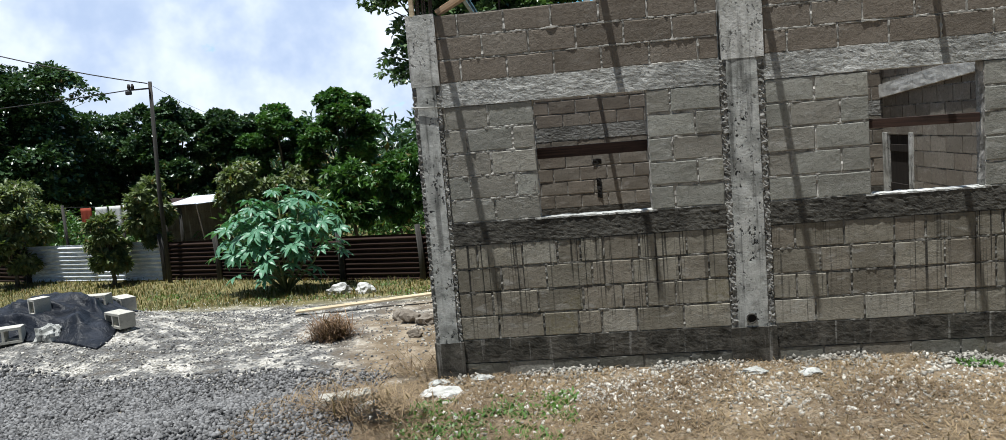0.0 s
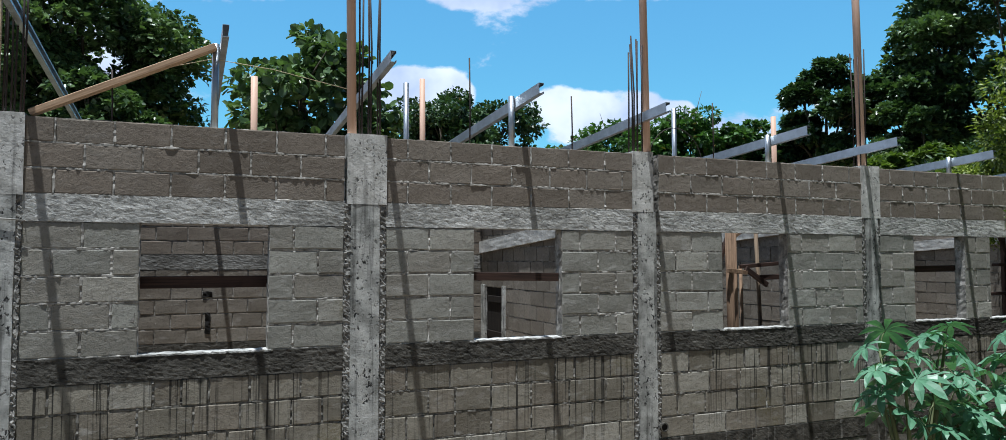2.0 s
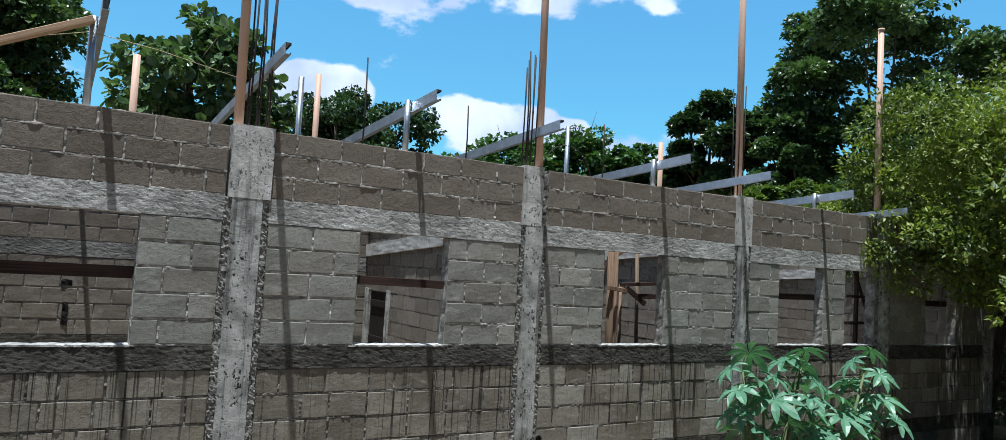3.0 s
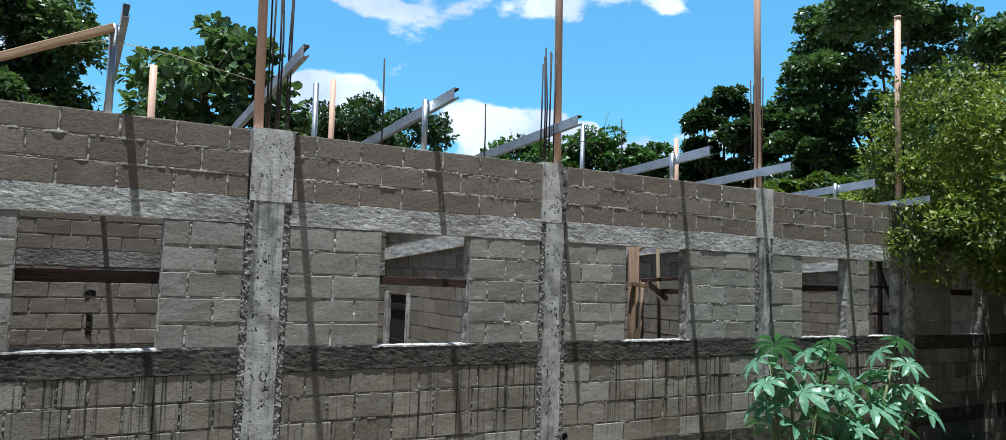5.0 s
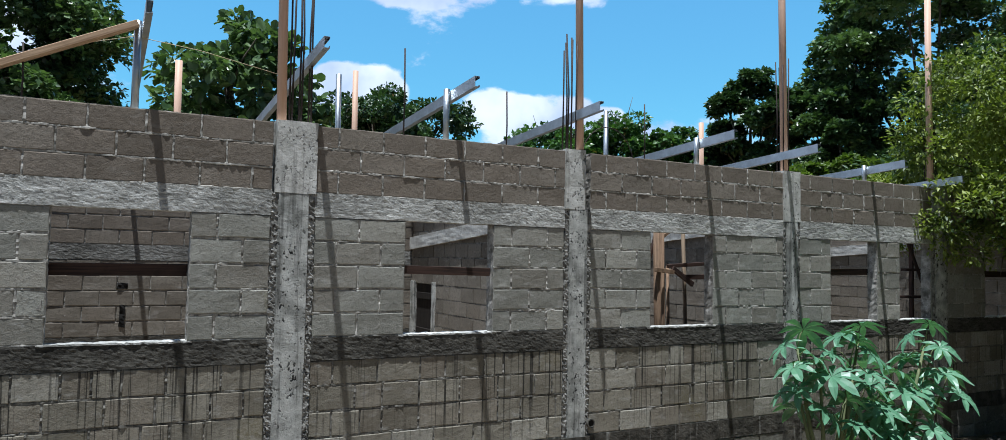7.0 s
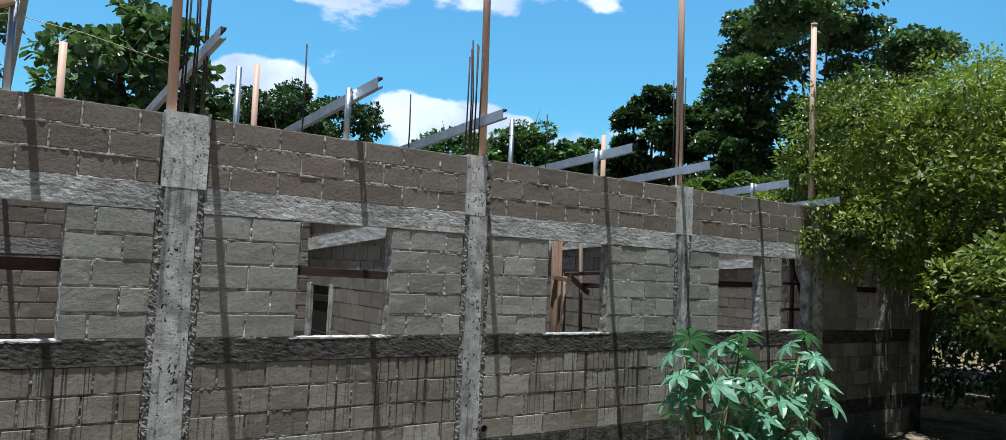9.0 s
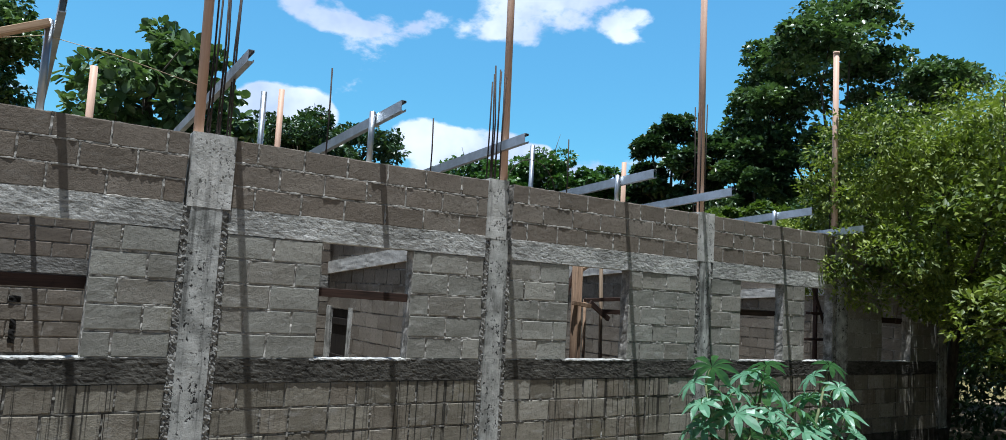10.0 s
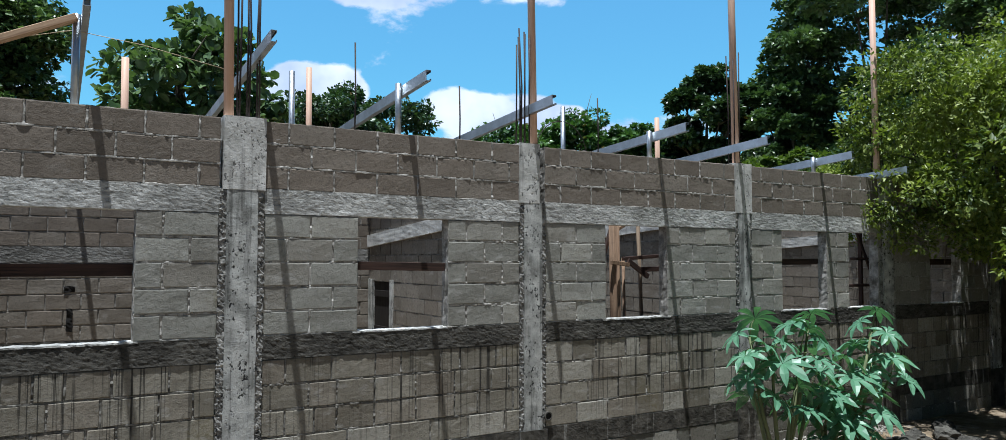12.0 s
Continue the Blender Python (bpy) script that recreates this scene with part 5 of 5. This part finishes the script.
def boulder(x, y, size, label, seed, mat=M_LIME, sink=0.25):
    bm = bmesh.new()
    bmesh.ops.create_icosphere(bm, subdivisions=3, radius=1.0)
    for v in bm.verts:
        d = 1 + 0.4 * noise.noise(v.co * 1.1 + Vector((seed, 0, 0))) + 0.35 * noise.noise(v.co * 2.4 + Vector((0, seed, 0))) + 0.12 * noise.noise(v.co * 6.0)
        v.co = Vector((v.co.x * size[0], v.co.y * size[1], v.co.z * size[2])) * d
    me = bpy.data.meshes.new("mesh")
    bm.to_mesh(me)
    bm.free()
    me.materials.append(mat)
    return thing("stone", label, "stone", me, (x, y, ground_z(x, y) + size[2] * (1 - 2 * sink) * 0.5 + 0.01), "loose stones")


boulder(-4.93, 1.8, (0.15, 0.14, 0.13), "round grey stone at the sheet's edge", 3, M_COLUMN)
boulder(-2.6, 5.9, (0.2, 0.15, 0.13), "grey stone at the foot of the plant", 5, M_CROWN)
boulder(-2.1, 5.8, (0.16, 0.14, 0.12), "pale stone at the foot of the plant", 6, M_CEMENT)
thing("concrete_block", "broken grey block tangled in dead roots", "block", box_mesh(-0.24, 0.2, -0.1, 0.1, 0, 0.17, M_BLOCK_LOOSE, 0.02, 0.03), pose(-0.2, -1.0, ground_z(-0.2, -1.0) - 0.02, 4, -5, 14), "loose blocks")
boulder(-0.02, -1.15, (0.17, 0.12, 0.10), "broken lump of grey concrete in dry straw", 7, M_CROWN)
boulder(0.42, -0.45, (0.17, 0.10, 0.06), "pale flat lump of cement on the dirt", 8, M_CEMENT)
boulder(-1.36, 1.95, (0.16, 0.12, 0.07), "clod under dry straw", 9, M_HUT)
for k, (x, y, s) in enumerate(((10.3, -0.9, 0.16), (11.0, -1.0, 0.22), (11.6, -0.75, 0.18), (11.3, -1.5, 0.14), (12.1, -0.9, 0.2), (12.6, -0.55, 0.16), (10.8, -0.5, 0.12), (11.9, -1.3, 0.17))):
    boulder(x, y, (s, s * 0.8, s * 0.6), "grey rubble lump in the shade of the wall", 20 + k, M_SILL)
for k, (x, y) in enumerate(((-0.55, 2.65), (-0.35, 2.5), (-0.75, 2.85), (-0.3, 1.75))):
    s = 0.14 - 0.02 * k
    boulder(x, y, (s, s * 0.8, s * 0.8), "broken piece of brown block beside the corner column", 30 + k, M_BLOCK_TOP)
for k, (x, y) in enumerate(((0.75, -0.12), (0.35, -0.15), (3.1, -0.35), (3.55, -0.4))):
    boulder(x, y, (0.10, 0.07, 0.03), "flat splash of pale cement at the wall's foot", 40 + k, M_COLUMN, 0.3)

# planks on the ground
for (ax, ay), (bx, by), lift in (((-2.55, 3.78), (0.05, 4.36), 0.04),):
    a, b = Vector((ax, ay, ground_z(ax, ay) + lift)), Vector((bx, by, ground_z(bx, by) + lift + 0.10))
    thing("plank", "pale sawn plank lying on the ground by the corner", "plank", box_mesh(0, (b - a).length, -0.07, 0.07, 0, 0.028, M_PALE),
          Matrix.Translation(a) @ (b - a).to_track_quat("X", "Z").to_matrix().to_4x4(), "planks on the ground")
thing("timber_offcut", "short brown timber offcut propping the planks", "timber", box_mesh(-0.22, 0.22, -0.05, 0.05, 0, 0.1, M_TIMBER), pose(-0.35, 4.27, ground_z(-0.35, 4.27), 0, 0, 100))

# ---- scaffold timber seen through the windows ----
scaffold = thing("timber_prop", "rough timber scaffold prop standing inside the room", "scaffold", None, (7.75, 0.6, 0))
for x0, x1, y, z0, z1, rad, mat in ((7.64, 7.62, 0.55, -0.2, 2.55, 0.050, M_SCAFFOLD), (7.74, 7.71, 0.58, -0.2, 2.5, 0.038, M_SCAFFOLD), (7.85, 7.83, 0.60, -0.2, 1.95, 0.022, M_SCAFFOLD), (8.17, 8.08, 0.62, -0.2, 2.5, 0.026, M_BAMBOO)):
    part("pole", tubes_mesh([([(x0, y, z0), ((x0 + x1) / 2 + 0.012, y, (z0 + z1) / 2), (x1, y, z1)], [rad, rad * 0.95, rad * 0.9])], mat, 9), scaffold)
for a, b, w, mat in (((7.76, 0.52, 1.94), (8.55, 0.56, 1.99), 0.045, M_PLANK), ((8.08, 0.56, 1.81), (8.60, 0.56, 1.82), 0.06, M_PLANK), ((7.82, 0.5, 1.92), (8.16, 0.52, 1.72), 0.06, M_PLANK), ((7.55, 0.49, 1.90), (7.84, 0.50, 1.87), 0.05, M_SCAFFOLD), ((7.66, 0.62, 2.24), (8.0, 0.66, 2.42), 0.04, M_SCAFFOLD), ((7.52, 0.6, 1.95), (7.66, 0.6, 2.35), 0.04, M_PLANK)):
    a, b = Vector(a), Vector(b)
    part("board", box_mesh(0, (b - a).length, -0.02, 0.02, -w / 2, w / 2, mat), scaffold, "", Matrix.Translation(a) @ (b - a).to_track_quat("X", "Z").to_matrix().to_4x4())
frame_thing = thing("formwork", "dark timber formwork standing inside the room", "formwork", None, (12.0, 0.6, 0))
for a, b, w, mat in (((11.9, 0.5, -0.2), (11.9, 0.5, 2.6), 0.05, M_PALE), ((12.2, 0.5, 1.95), (13.0, 0.5, 1.95), 0.10, M_PLANK), ((12.0, 0.5, 1.55), (13.0, 0.5, 1.55), 0.10, M_PLANK), ((12.45, 0.55, -0.2), (12.45, 0.55, 2.4), 0.06, M_PLANK), ((12.2, 0.45, 2.4), (12.7, 0.45, 1.5), 0.035, M_PLANK)):
    a, b = Vector(a), Vector(b)
    part("board", box_mesh(0, (b - a).length, -0.02, 0.02, -w / 2, w / 2, mat), frame_thing, "", Matrix.Translation(a) @ (b - a).to_track_quat("X", "Y").to_matrix().to_4x4())

# ---- shed behind the fence ----
sx, sy = polar(-28.6, 20.4)
sz = ground_z(sx, sy)
shed = thing("shed", "low dark shed with a patched zinc roof behind the fence", "shed", None, (sx, sy, sz))
part("wall", box_mesh(sx - 1.6, sx + 1.4, sy + 0.9, sy + 1.0, sz - 0.1, sz + 1.5, M_HUT, 0.01), shed)
for dx in (-1.5, 0.0, 1.3):
    part("post", tubes_mesh([([(sx + dx, sy - 0.6, sz - 0.1), (sx + dx + 0.02, sy - 0.6, sz + 1.5)], [0.05, 0.045])], M_POLE, 7), shed)
for k, dx in enumerate((-0.9, 0.15, 0.95)):
    part("roof_sheet", box_mesh(-0.5, 0.5, -0.8, 0.8, 0, 0.012, M_RUST if k == 0 else M_ZINC, 0), shed, "", pose(sx + dx, sy + 0.1, sz + 1.56 + 0.02 * k, 4, 3 - 3 * k, 2 * k))
hx, hy = polar(-14.6, 24)
hut = thing("shed", "low shed with a zinc roof between the trees", "shed", None, (hx, hy, ground_z(hx, hy)))
part("wall", box_mesh(hx - 1.0, hx + 1.0, hy + 0.3, hy + 0.4, -0.6, 1.05, M_HUT, 0.01), hut)
part("roof_sheet", box_mesh(-1.1, 1.1, -0.6, 0.6, 0, 0.02, M_ZINC, 0), hut, "", pose(hx, hy, 1.12, 10, 0, 0))
lx, ly = polar(-33.5, 20.5)
line = thing("clothes_line", "washing hung on a line behind the fence", "laundry", None, (lx, ly, ground_z(lx, ly)))
for dx in (-1.3, 1.3):
    part("post", tubes_mesh([([(lx + dx, ly, ground_z(lx, ly) - 0.2), (lx + dx, ly, 1.25)], [0.04, 0.035])], M_POLE, 7), line)
part("line", tubes_mesh([([(lx - 1.3, ly, 1.2), (lx, ly, 1.12), (lx + 1.3, ly, 1.2)], [0.006] * 3)], M_WIRE, 5), line)
for dx, w, h, mat, label in ((-0.7, 0.28, 0.5, M_RED, "red cloth"), (-0.3, 0.3, 0.45, M_WHITE, "white cloth"), (0.05, 0.3, 0.5, M_WHITE, "white cloth"), (0.42, 0.32, 0.42, M_WHITE, "white cloth"), (0.85, 0.4, 0.6, M_BLUE, "dark blue cloth")):
    nx, nz = 8, 6
    v = [(lx + dx + w * (i / nx - 0.5), ly + 0.03 * math.sin(i * 1.7) * k / nz, 1.14 - h * k / nz) for k in range(nz + 1) for i in range(nx + 1)]
    f = [(k * (nx + 1) + i, k * (nx + 1) + i + 1, (k + 1) * (nx + 1) + i + 1, (k + 1) * (nx + 1) + i) for k in range(nz) for i in range(nx)]
    ob = part("garment", mesh_of(v, f, mat, True), line, label)
    ob.modifiers.new("thickness", "SOLIDIFY").thickness = 0.006

# ---- the blocks of all walls ----
for job in JOBS:
    lay(*job)
